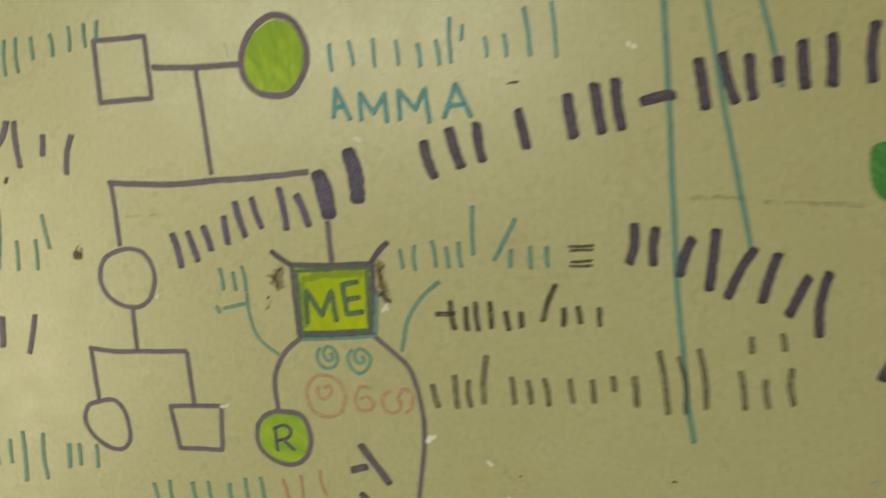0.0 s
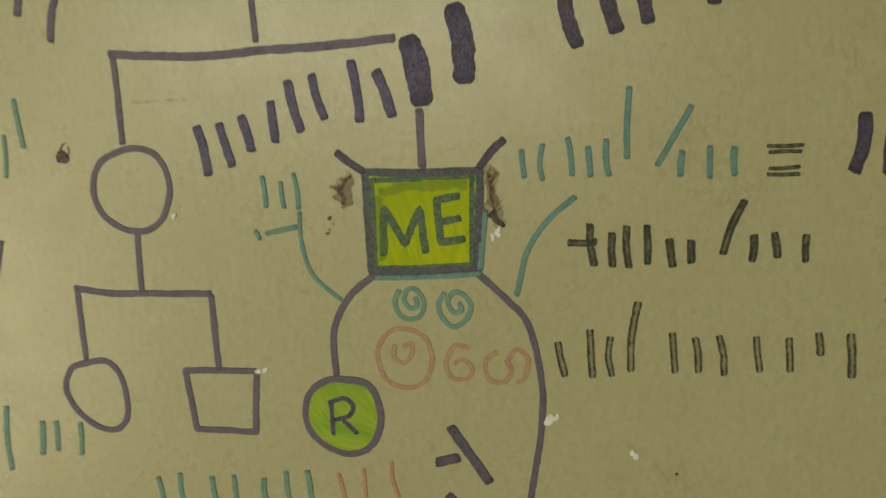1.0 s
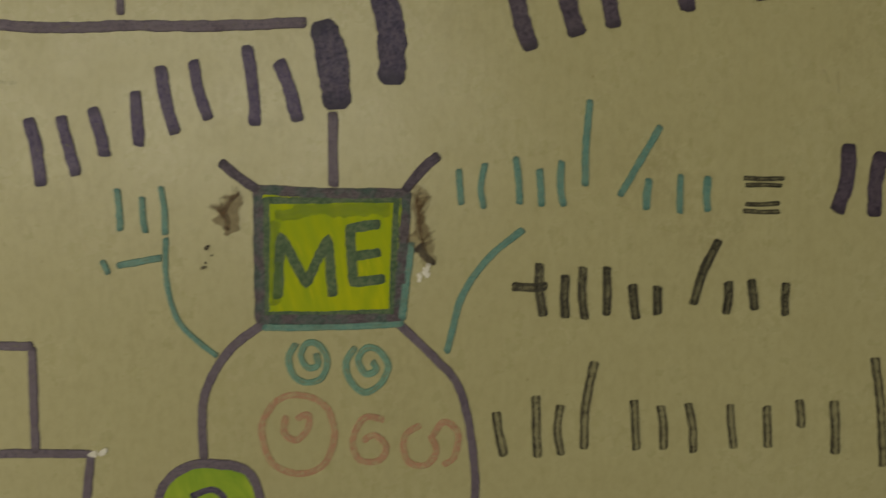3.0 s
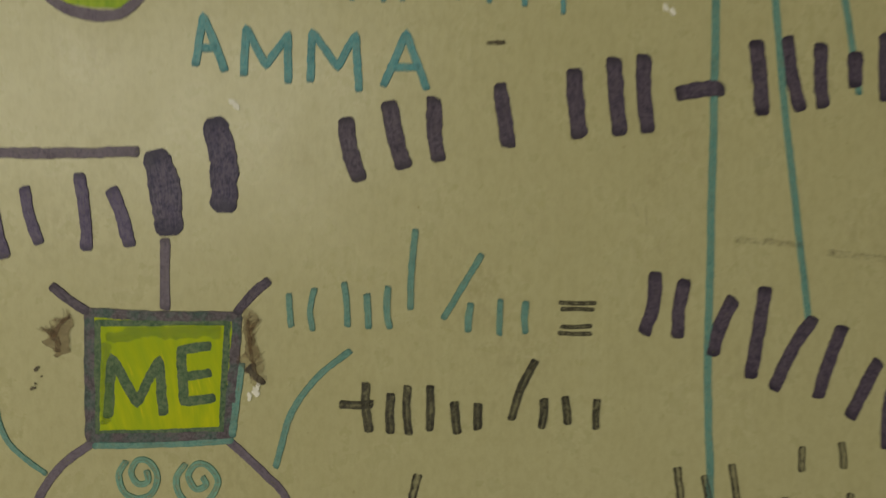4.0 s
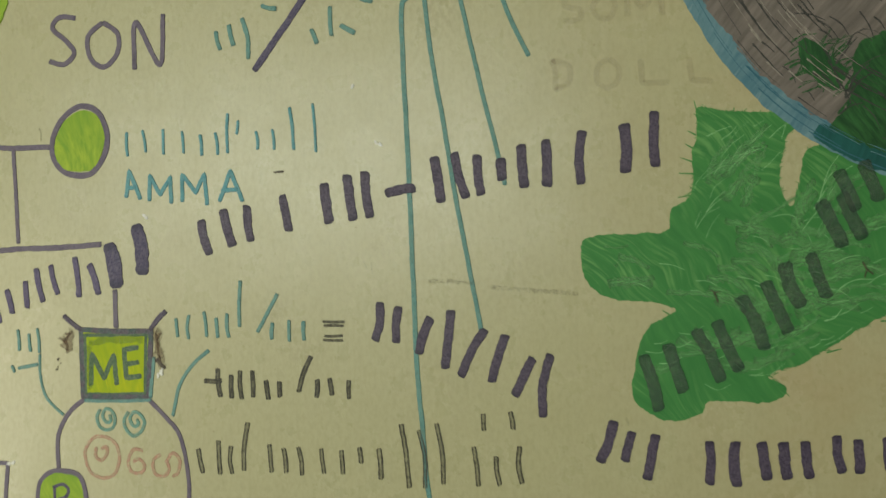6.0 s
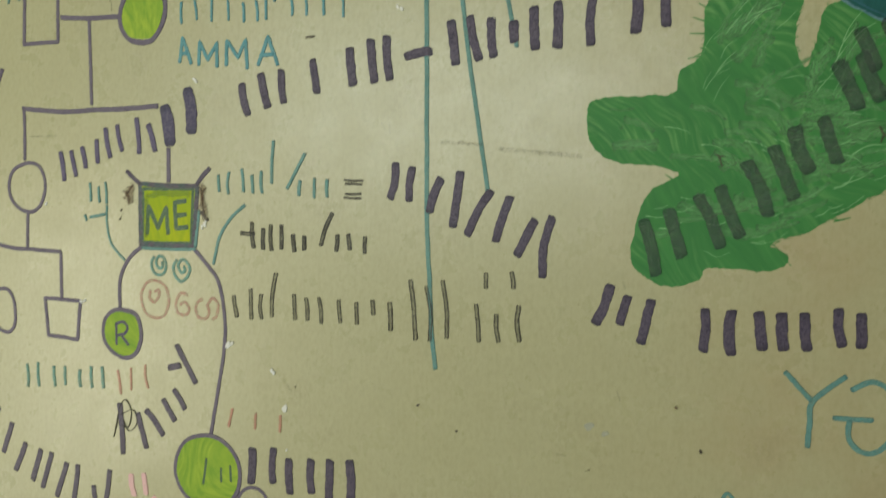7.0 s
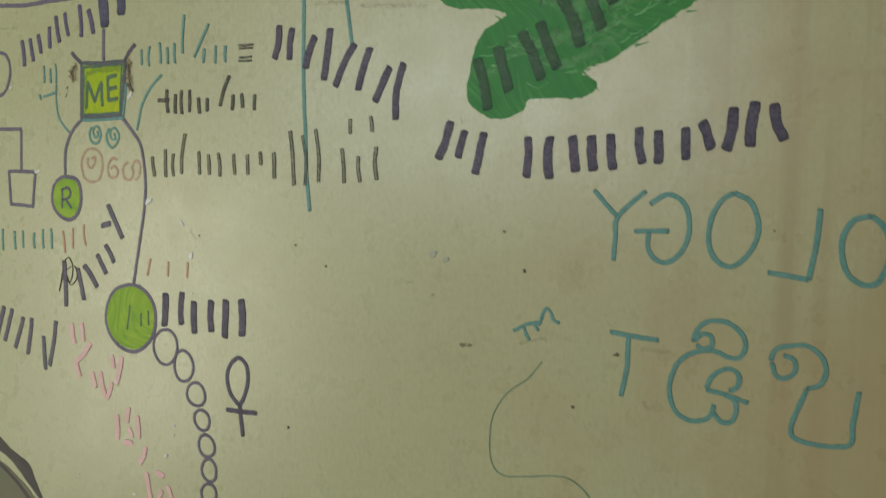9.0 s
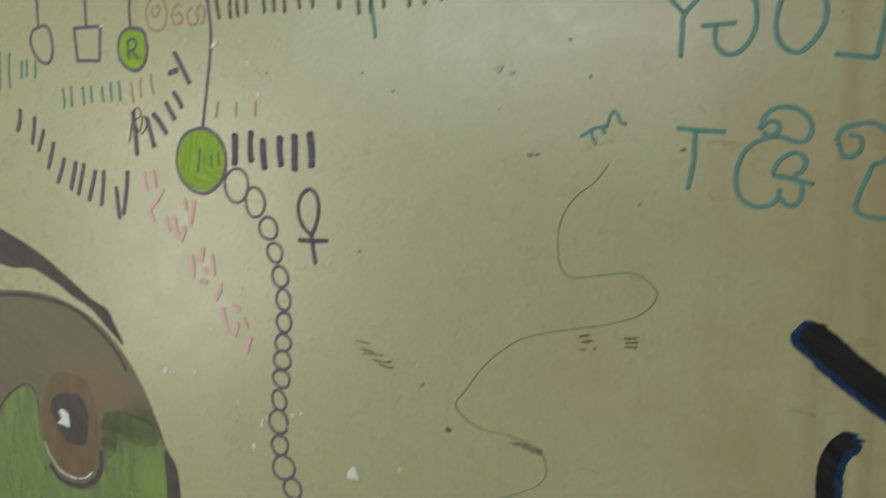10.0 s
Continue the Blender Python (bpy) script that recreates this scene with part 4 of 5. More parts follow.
written("rounded_letter", "large rounded looping letter in teal marker", [
    [(689.0, 1264.0), (693.0, 1275.0), (702.0, 1282.0), (716.0, 1282.0), (727.0, 1274.0), (730.0, 1264.0), (726.0, 1255.0), (718.0, 1254.0), (710.0, 1257.0), (703.0, 1259.0)], [(690.0, 1265.0), (696.0, 1271.0), (703.0, 1270.0), (704.0, 1263.0), (698.0, 1259.0), (692.0, 1262.0)],
    [(705.0, 1259.0), (691.0, 1256.0), (679.0, 1247.0), (673.0, 1233.0), (672.0, 1219.0), (677.0, 1205.0), (688.0, 1199.0), (698.0, 1200.0), (705.0, 1205.0), (708.0, 1215.0)], [(707.0, 1208.0), (714.0, 1201.0), (722.0, 1203.0), (725.0, 1212.0), (723.0, 1220.0), (715.0, 1224.0)],
    [(701.0, 1227.0), (705.0, 1237.0), (712.0, 1243.0), (720.0, 1245.0), (726.0, 1240.0), (725.0, 1231.0), (719.0, 1227.0)], [(701.0, 1226.0), (717.0, 1224.0), (734.0, 1219.0)]], 4.0, TEAL)
written("hooked_letter", "large hooked letter with an angular foot in teal marker", [
    [(749.0, 1255.0), (753.0, 1264.0), (763.0, 1268.0), (775.0, 1269.0), (785.0, 1262.0), (789.0, 1251.0), (785.0, 1240.0), (776.0, 1236.0)], [(750.0, 1254.0), (753.0, 1244.0), (760.0, 1242.0), (767.0, 1248.0), (766.0, 1257.0), (758.0, 1260.0)], [(776.0, 1236.0), (767.0, 1198.0), (805.0, 1195.0), (809.0, 1213.0), (812.0, 1238.0)]], 3.8, TEAL)
written("tm_mark", "small slanting TM in teal marker", [[(531.0, 1259.0), (543.0, 1266.0), (558.0, 1270.0)], [(541.0, 1265.0), (543.0, 1258.0), (547.0, 1252.0)], [(550.0, 1268.0), (553.0, 1264.0), (555.0, 1261.0)], [(555.0, 1266.0), (561.0, 1281.0), (566.0, 1279.0), (569.0, 1272.0), (575.0, 1270.0)]], 3.2, TEAL)
written("rounded_word", "small rounded teal letters under the yellow box", [
    [(-17.0, 1456.0), (-21.0, 1449.0), (-19.0, 1440.0), (-13.0, 1436.0), (-5.0, 1438.0), (-2.0, 1447.0), (-6.0, 1455.0), (-12.0, 1456.0), (-15.0, 1450.0), (-12.0, 1444.0), (-7.0, 1445.0), (-8.0, 1451.0)], [(12.0, 1454.0), (7.0, 1446.0), (9.0, 1437.0), (16.0, 1431.0), (24.0, 1435.0), (28.0, 1444.0), (23.0, 1452.0), (17.0, 1453.0), (13.0, 1447.0), (17.0, 1440.0), (22.0, 1442.0), (20.0, 1447.0)]], 3.4, TEAL_THIN)
written("rounded_word", "rounded letters in faded red marker", [
    [(-29.0, 1426.0), (-35.0, 1414.0), (-31.0, 1397.0), (-18.0, 1390.0), (-5.0, 1394.0), (1.0, 1408.0), (-2.0, 1422.0), (-11.0, 1429.0), (-22.0, 1430.0), (-29.0, 1426.0)], [(-23.0, 1420.0), (-24.0, 1411.0), (-18.0, 1407.0), (-12.0, 1413.0), (-12.0, 1420.0), (-18.0, 1418.0)], [(26.0, 1417.0), (16.0, 1418.0), (10.0, 1407.0), (13.0, 1397.0), (23.0, 1396.0), (27.0, 1403.0), (21.0, 1409.0), (15.0, 1406.0)],
    [(44.0, 1414.0), (36.0, 1408.0), (37.0, 1396.0), (46.0, 1393.0), (52.0, 1400.0), (49.0, 1409.0)], [(50.0, 1408.0), (56.0, 1415.0), (63.0, 1409.0), (61.0, 1397.0), (55.0, 1393.0)]], 3.4, RED)
written("equals_sign", "equals sign in rubbed black marker", [[(207.0, 1537.0), (217.0, 1536.3), (228.0, 1536.5)], [(208.0, 1533.4), (217.0, 1533.6), (227.0, 1533.0)], [(208.0, 1524.0), (216.0, 1523.5), (226.0, 1524.0)], [(207.0, 1520.5), (216.0, 1519.8), (226.0, 1520.0)]], 2.4, BLACK)

# ---- names and unreadable writing, as plain bars ----
lettering("name_bars", "dark violet marker name as plain bars on two rising words", [(92.0, 1633.0), (100.0, 1600.0), (114.0, 1642.0), (123.0, 1607.0), (138.0, 1645.0), (141.0, 1611.0), (172.0, 1653.0), (178.0, 1619.0), (212.0, 1662.0), (217.0, 1625.0), (234.0, 1669.0), (239.0, 1627.0), (251.0, 1671.0), (255.0, 1629.0), (269.0, 1650.0), (297.0, 1654.0), (314.0, 1681.0), (319.0, 1640.0), (332.0, 1684.0), (342.0, 1643.0), (352.0, 1681.0), (355.0, 1645.0), (373.0, 1677.0), (374.0, 1657.0), (391.0, 1688.0), (393.0, 1650.0), (412.0, 1691.0), (412.0, 1650.0), (443.0, 1697.0), (441.0, 1651.0)] + [(478.0, 1701.0), (478.0, 1659.0), (503.0, 1710.0), (503.0, 1663.0)], 8.8, VIOLET)
lettering("name_bars", "dark violet marker name as descending plain bars", [(261.0, 1554.0), (255.0, 1519.0), (278.0, 1550.0), (275.0, 1517.0), (307.0, 1540.0), (295.0, 1507.0), (325.0, 1546.0), (318.0, 1494.0), (355.0, 1529.0), (332.0, 1487.0), (373.0, 1524.0), (359.0, 1482.0), (396.0, 1504.0), (379.0, 1470.0), (411.0, 1507.0), (403.0, 1452.0)], 8.4, VIOLET)
lettering("name_bars", "dark violet marker name as a long row of bars", [(463.0, 1450.0), (450.0, 1414.0), (478.0, 1441.0), (471.0, 1415.0), (497.0, 1439.0), (489.0, 1400.0), (540.0, 1434.0), (539.0, 1397.0), (561.0, 1434.0), (561.0, 1396.0), (581.0, 1434.0), (585.0, 1402.0), (598.0, 1434.0), (601.0, 1403.0), (615.0, 1435.0), (618.0, 1404.0), (639.0, 1440.0), (643.0, 1409.0), (655.0, 1437.0), (656.0, 1409.0), (677.0, 1439.0), (678.0, 1412.0), (690.0, 1444.0), (698.0, 1420.0), (714.0, 1454.0), (709.0, 1419.0), (730.0, 1458.0), (727.0, 1422.0), (744.0, 1456.0), (753.0, 1427.0)], 8.0, VIOLET)
lettering("name_bars", "purple marker name as bars above the yellow box", [(-144.0, 1567.0), (-139.0, 1534.0), (-129.0, 1568.0), (-122.0, 1539.0), (-114.0, 1572.0), (-108.0, 1548.0), (-93.0, 1580.0), (-92.0, 1553.0), (-81.0, 1592.0), (-74.0, 1559.0), (-65.0, 1595.0), (-58.0, 1566.0), (-39.0, 1602.0), (-36.0, 1563.0), (-24.0, 1595.0), (-15.0, 1565.0)], 6.2, BLUE_VIOLET)
lettering("bold_bars", "two bold overdrawn navy bars ending a name", [(-3.0, 1614.0), (4.0, 1571.0), (26.0, 1631.0), (31.0, 1583.0)], 14.0, NAVY)
lettering("name_bars", "purple marker name as slanting bars by the arc", [(-66.0, 1294.0), (-62.0, 1237.0), (-42.0, 1286.0), (-30.0, 1247.0), (-31.0, 1290.0), (-7.0, 1264.0), (-8.0, 1304.0), (8.0, 1281.0), (6.0, 1316.0), (21.0, 1295.0), (10.0, 1364.0), (35.0, 1324.0), (-1.0, 1338.0), (16.0, 1342.0)], 7.0, DUSK)
lettering("name_bars", "purple marker name as bars stepping downwards", [(-291.0, 1301.0), (-301.0, 1269.0), (-261.0, 1290.0), (-270.0, 1251.0), (-243.0, 1272.0), (-258.0, 1241.0), (-223.0, 1255.0), (-238.0, 1217.0), (-203.0, 1234.0), (-220.0, 1198.0), (-180.0, 1229.0), (-194.0, 1190.0), (-164.0, 1227.0), (-179.0, 1183.0), (-142.0, 1218.0), (-158.0, 1176.0), (-126.0, 1218.0), (-134.0, 1170.0), (-104.0, 1197.0), (-100.0, 1154.0), (-81.0, 1218.0), (-93.0, 1160.0)], 7.0, DUSK)
lettering("name_bars", "bold dark purple name as bars beside a lime circle", [(104.0, 1265.0), (102.0, 1226.0), (129.0, 1268.0), (128.0, 1230.0), (147.0, 1259.0), (148.0, 1222.0), (172.0, 1262.0), (173.0, 1226.0), (193.0, 1264.0), (192.0, 1221.0), (214.0, 1266.0), (216.0, 1225.0)], 9.0, VIOLET)
lettering("name_bars", "dark purple marker name as plain bars", [(-333.0, 1709.0), (-339.0, 1668.0), (-305.0, 1691.0), (-325.0, 1657.0), (-289.0, 1678.0), (-308.0, 1651.0), (-282.0, 1677.0), (-283.0, 1634.0), (-255.0, 1663.0), (-259.0, 1643.0), (-227.0, 1661.0), (-238.0, 1625.0)], 5.6, PURPLE)
lettering("name_bars", "dark purple marker name as short plain bars", [(-368.0, 1508.0), (-371.0, 1476.0), (-348.0, 1509.0), (-353.0, 1476.0), (-329.0, 1496.0), (-334.0, 1465.0), (-294.0, 1497.0), (-307.0, 1458.0)], 5.6, PURPLE)
lettering("name_bars", "purple marker letter as one slanting bar", [(-392.0, 1352.0), (-389.0, 1307.0), (-409.0, 1349.0), (-414.0, 1310.0)], 5.6, PURPLE)
lettering("name_bars", "small black marker writing as bars", [(-328.0, 1634.0), (-323.0, 1615.0), (-315.0, 1632.0), (-315.0, 1615.0), (-298.0, 1627.0), (-301.0, 1621.0), (-343.0, 1649.0), (-347.0, 1625.0)], 3.4, BLACK)
lettering("island_bars", "broad dark bars of a name across the green island", [(488.0, 1506.0), (500.0, 1458.0), (508.0, 1515.0), (521.0, 1474.0), (531.0, 1527.0), (551.0, 1483.0), (548.0, 1534.0), (566.0, 1492.0), (567.0, 1554.0), (586.0, 1509.0), (587.0, 1566.0), (605.0, 1523.0), (602.0, 1581.0), (615.0, 1544.0), (622.0, 1588.0), (635.0, 1551.0), (631.0, 1630.0), (648.0, 1592.0), (647.0, 1636.0), (663.0, 1598.0), (645.0, 1654.0), (659.0, 1621.0), (664.0, 1661.0), (676.0, 1628.0)], 10.5, ON_GREEN)
lettering("script_bars", "turquoise marker script name as bars", [(20.0, 1718.0), (20.0, 1695.0), (36.0, 1719.0), (39.0, 1698.0), (57.0, 1719.0), (57.0, 1695.0), (76.0, 1716.0), (77.0, 1695.0), (94.0, 1712.0), (95.0, 1692.0), (109.0, 1713.0), (111.0, 1692.0), (122.0, 1730.0), (121.0, 1693.0), (132.0, 1723.0), (130.0, 1710.0), (149.0, 1712.0), (150.0, 1695.0), (165.0, 1713.0), (166.0, 1694.0), (182.0, 1732.0), (185.0, 1693.0), (204.0, 1734.0), (206.0, 1690.0)], 3.0, TURQUOISE)
lettering("script_bars", "teal marker script name as bars beside the yellow box", [(64.0, 1542.0), (65.0, 1524.0), (77.0, 1545.0), (76.0, 1522.0), (92.0, 1548.0), (94.0, 1524.0), (104.0, 1542.0), (105.0, 1523.0), (115.0, 1546.0), (116.0, 1523.0), (129.0, 1576.0), (127.0, 1533.0), (165.0, 1563.0), (144.0, 1528.0), (159.0, 1537.0), (158.0, 1521.0), (175.0, 1539.0), (175.0, 1519.0), (189.0, 1538.0), (189.0, 1520.0)], 3.6, TEAL)
lettering("script_bars", "small teal script name as bars", [(-103.0, 1533.0), (-102.0, 1512.0), (-91.0, 1529.0), (-90.0, 1511.0), (-82.0, 1534.0), (-80.0, 1510.0), (-111.0, 1498.0), (-108.0, 1491.0), (-104.0, 1495.0), (-82.0, 1499.0)], 3.4, TEAL)
lettering("script_bars", "worn black marker script name as bars", [(104.0, 1495.0), (106.0, 1468.0), (117.0, 1489.0), (117.0, 1467.0), (126.0, 1493.0), (127.0, 1466.0), (138.0, 1493.0), (138.0, 1468.0), (151.0, 1484.0), (153.0, 1466.0), (164.0, 1483.0), (164.0, 1468.0), (195.0, 1506.0), (182.0, 1473.0), (200.0, 1485.0), (199.0, 1468.0), (212.0, 1486.0), (214.0, 1470.0), (230.0, 1484.0), (230.0, 1467.0), (90.0, 1483.0), (108.0, 1483.0)], 4.7, BLACK)
lettering("script_bars", "rubbed black marker script name as bars", [(82.0, 1420.0), (86.0, 1397.0), (102.0, 1428.0), (103.0, 1396.0), (115.0, 1423.0), (115.0, 1397.0), (132.0, 1445.0), (127.0, 1400.0), (152.0, 1425.0), (154.0, 1399.0), (166.0, 1422.0), (168.0, 1399.0), (180.0, 1423.0), (183.0, 1397.0), (202.0, 1422.0), (204.0, 1399.0), (221.0, 1421.0), (222.0, 1399.0), (238.0, 1424.0), (239.0, 1409.0), (256.0, 1423.0), (257.0, 1395.0), (277.0, 1445.0), (283.0, 1388.0), (293.0, 1440.0), (297.0, 1388.0), (309.0, 1446.0), (314.0, 1392.0), (342.0, 1426.0), (345.0, 1391.0), (361.0, 1418.0), (364.0, 1392.0), (382.0, 1427.0), (383.0, 1394.0), (351.0, 1455.0), (351.0, 1440.0), (375.0, 1457.0), (377.0, 1441.0)], 4.4, RUBBED)
lettering("script_bars", "faint teal script name as bars", [(-199.0, 1326.0), (-198.0, 1299.0), (-182.0, 1329.0), (-181.0, 1301.0), (-159.0, 1327.0), (-157.0, 1303.0), (-143.0, 1328.0), (-142.0, 1306.0), (-121.0, 1326.0), (-120.0, 1306.0), (-105.0, 1331.0), (-104.0, 1306.0), (-90.0, 1332.0), (-88.0, 1307.0)], 4.0, TEAL_THIN)
lettering("script_bars", "faint teal script name as bars", [(-360.0, 1372.0), (-362.0, 1344.0), (-345.0, 1372.0), (-347.0, 1346.0), (-330.0, 1380.0), (-335.0, 1327.0), (-308.0, 1378.0), (-311.0, 1329.0), (-282.0, 1367.0), (-285.0, 1341.0), (-271.0, 1367.0), (-273.0, 1344.0), (-253.0, 1366.0), (-255.0, 1341.0)], 4.0, TEAL_THIN)
lettering("script_bars", "faint teal script name as bars", [(-352.0, 1592.0), (-360.0, 1540.0), (-322.0, 1600.0), (-333.0, 1540.0), (-313.0, 1597.0), (-323.0, 1541.0), (-300.0, 1568.0), (-303.0, 1539.0), (-281.0, 1568.0), (-283.0, 1539.0), (-270.0, 1591.0), (-267.0, 1558.0)], 3.4, TEAL_THIN)
lettering("script_bars", "teal script name as bars", [(-278.0, 1748.0), (-282.0, 1716.0), (-266.0, 1749.0), (-269.0, 1718.0), (-251.0, 1748.0), (-252.0, 1728.0), (-233.0, 1749.0), (-233.0, 1729.0), (-214.0, 1754.0), (-216.0, 1732.0), (-199.0, 1755.0), (-200.0, 1734.0), (-186.0, 1756.0), (-189.0, 1738.0)], 3.2, TEAL)
lettering("script_bars", "teal script writing as bars", [(113.0, 1806.0), (117.0, 1788.0), (126.0, 1811.0), (130.0, 1791.0), (139.0, 1816.0), (144.0, 1778.0), (158.0, 1826.0), (173.0, 1822.0), (205.0, 1801.0), (210.0, 1787.0), (223.0, 1820.0), (224.0, 1793.0), (232.0, 1802.0), (246.0, 1794.0), (251.0, 1825.0), (263.0, 1821.0)], 4.2, TEAL)
lettering("script_bars", "faded red script name as bars", [(-68.0, 1330.0), (-64.0, 1303.0), (-50.0, 1334.0), (-50.0, 1309.0), (-31.0, 1339.0), (-27.0, 1313.0)], 3.0, ORANGE)
lettering("name_bars", "faded orange marker name as bars", [(80.0, 1303.0), (75.0, 1283.0), (108.0, 1301.0), (107.0, 1284.0), (137.0, 1302.0), (136.0, 1284.0)], 3.0, ORANGE)
lettering("script_bars", "pink marker writing as bars stepping downwards", [(-52.0, 1217.0), (-47.0, 1192.0), (-35.0, 1220.0), (-31.0, 1196.0), (-18.0, 1196.0), (-46.0, 1168.0), (-44.0, 1168.0), (-37.0, 1152.0), (-16.0, 1161.0), (-9.0, 1142.0), (-2.0, 1163.0), (7.0, 1133.0), (17.0, 1185.0), (21.0, 1169.0), (34.0, 1185.0), (25.0, 1151.0), (18.0, 1152.0), (9.0, 1131.0), (26.0, 1115.0), (28.0, 1085.0), (46.0, 1126.0), (43.0, 1107.0), (60.0, 1118.0), (63.0, 1091.0), (38.0, 1082.0), (53.0, 1083.0), (46.0, 1101.0), (52.0, 1091.0), (74.0, 1083.0), (64.0, 1061.0), (75.0, 1053.0), (83.0, 1021.0), (90.0, 1055.0), (104.0, 1053.0), (109.0, 1043.0), (115.0, 1030.0), (100.0, 1037.0), (93.0, 1018.0), (119.0, 1022.0), (110.0, 999.0)], 7.0, PINK)

# ---- stains, chips and scuffs ----
def blot(name, label, cx, cz, rx, rz, material, lean=0.0, seed=1):
    ob = patch(None, name, oval(cx, cz, rx, rz, lean, 9, 0.16, seed), material, label, ragged=0.0007, fine=400, step=0.0009)
    tagged(ob, label, "wall mark", name + "s on the wall")
    return ob


for k, (x, z) in enumerate([(106.0, 1077.0), (118.0, 1113.0), (-27.0, 961.0), (-19.0, 959.0), (26.0, 965.0), (120.0, 884.0), (266.0, 877.0), (330.0, 895.0), (75.0, 1368.0), (142.0, 1309.0), (181.0, 933.0), (97.0, 937.0), (194.0, 937.0), (135.0, 919.0)]):
    r = (1.3, 0.9, 2.4, 1.4, 1.6, 2.0, 3.6, 1.2, 1.8, 1.8, 1.4, 1.2, 1.0, 1.3)[k]
    blot("paint_chip", "small white chip in the cream wall paint", x, z, r * 2.0, r * 1.65, CHIP, 30 * k, k)
for k, (x, z) in enumerate([(56.0, 1024.0), (-38.0, 1031.0), (118.0, 1103.0), (-44.0, 963.0), (175.0, 918.0), (134.0, 913.0), (34.0, 971.0), (-11.0, 961.0), (144.0, 1267.0), (268.0, 882.0), (273.0, 874.0), (119.0, 877.0), (94.0, 916.0), (142.0, 923.0), (299.0, 1056.0), (353.0, 1016.0)]):
    r = (1.1, 0.7, 0.8, 0.7, 0.9, 1.3, 0.6, 1.0, 0.6, 2.0, 1.6, 0.8, 0.8, 0.9, 0.5, 0.6)[k]
    blot("paint_chip", "tiny white chip in the cream wall paint", x, z, r * 2.0, r * 1.5, CHIP, 55 * k, k + 2)
for k, (x, z) in enumerate([(262.0, 1696.0), (266.0, 1694.0), (35.0, 1639.0), (37.0, 1637.0), (47.0, 1491.0), (44.0, 1488.0), (48.0, 1493.0), (242.0, 1747.0)]):
    blot("paint_chip", "small white chip in the cream wall paint", x, z, 2.3, 1.3, CHIP, -40 - 8 * k, k + 3)
for k, (x, z) in enumerate([(-118.0, 1402.0), (-113.0, 1403.0), (-166.0, 1509.0), (77.0, 1368.0), (80.0, 1370.0), (129.0, 1344.0), (127.0, 1346.0), (47.0, 1490.0)]):
    blot("paint_chip", "small white chip in the cream wall paint", x, z, 2.3, 1.5, CHIP, 20 * k, k + 5)
for k, (x, z) in enumerate([(447.0, 1325.0), (461.0, 1320.0)]):
    blot("filler_spot", "pale bluish grey filler spot on the wall", x, z, (4.0, 3.0)[k], (3.5, 2.6)[k], PALE_SPOT, 15 * k, k)
for k, (x, z) in enumerate([(286.0, 1327.0), (325.0, 1307.0), (154.0, 1332.0), (280.0, 1135.0), (360.0, 996.0), (357.0, 993.0), (540.0, 1314.0), (391.0, 951.0), (589.0, 1197.0)]):
    blot("dark_speck", "tiny dark speck on the wall", x, z, (1.6, 1.1, 0.9, 1.5, 1.8, 1.0, 1.4, 2.2, 1.2)[k], (1.3, 1.1, 1.2, 1.3, 1.4, 0.9, 1.4, 4.0, 1.6)[k], DARKBROWN, 40 * k, k)
for k, (x, z) in enumerate([(481.0, 1242.0), (488.0, 1242.0), (626.0, 1247.0), (447.0, 1286.0), (520.0, 1349.0), (748.0, 1357.0)]):
    blot("brown_smudge", "small brown smudge on the wall", x, z, (4, 2.5, 2.2, 3, 1.4, 1)[k], (1.8, 1.4, 1.8, 0.8, 1.4, 1)[k], BROWN, 10 * k, k)
x, z = (-240.0, 1551.0)
blot("dark_speck", "dark brown blot with a thin tail on the wall", x, z, 3.8, 5.2, DARKBROWN, 20, 2)
flick = thing("brown_flick", "thin brown flick above a dark blot on the wall", "wall mark", (x, z), "brown smears on the wall")
stroke(flick, "flick", [(x - 1, z + 4), (x + 1.5, z + 8), (x + 4.5, z + 9.5)], 1.4, BROWN, wobble=0.5, taper=0.6)
stroke(flick, "flick", [(x + 3, z - 1), (x + 5, z + 3), (x + 5, z + 7)], 1.0, BROWN, wobble=0.5, taper=0.6)
settle(flick)
x, z = (170.0, 1674.0)
blot("brown_smudge", "small brown smudge on the wall", x, z, 4.2, 1.3, DARKBROWN, 5, 2)
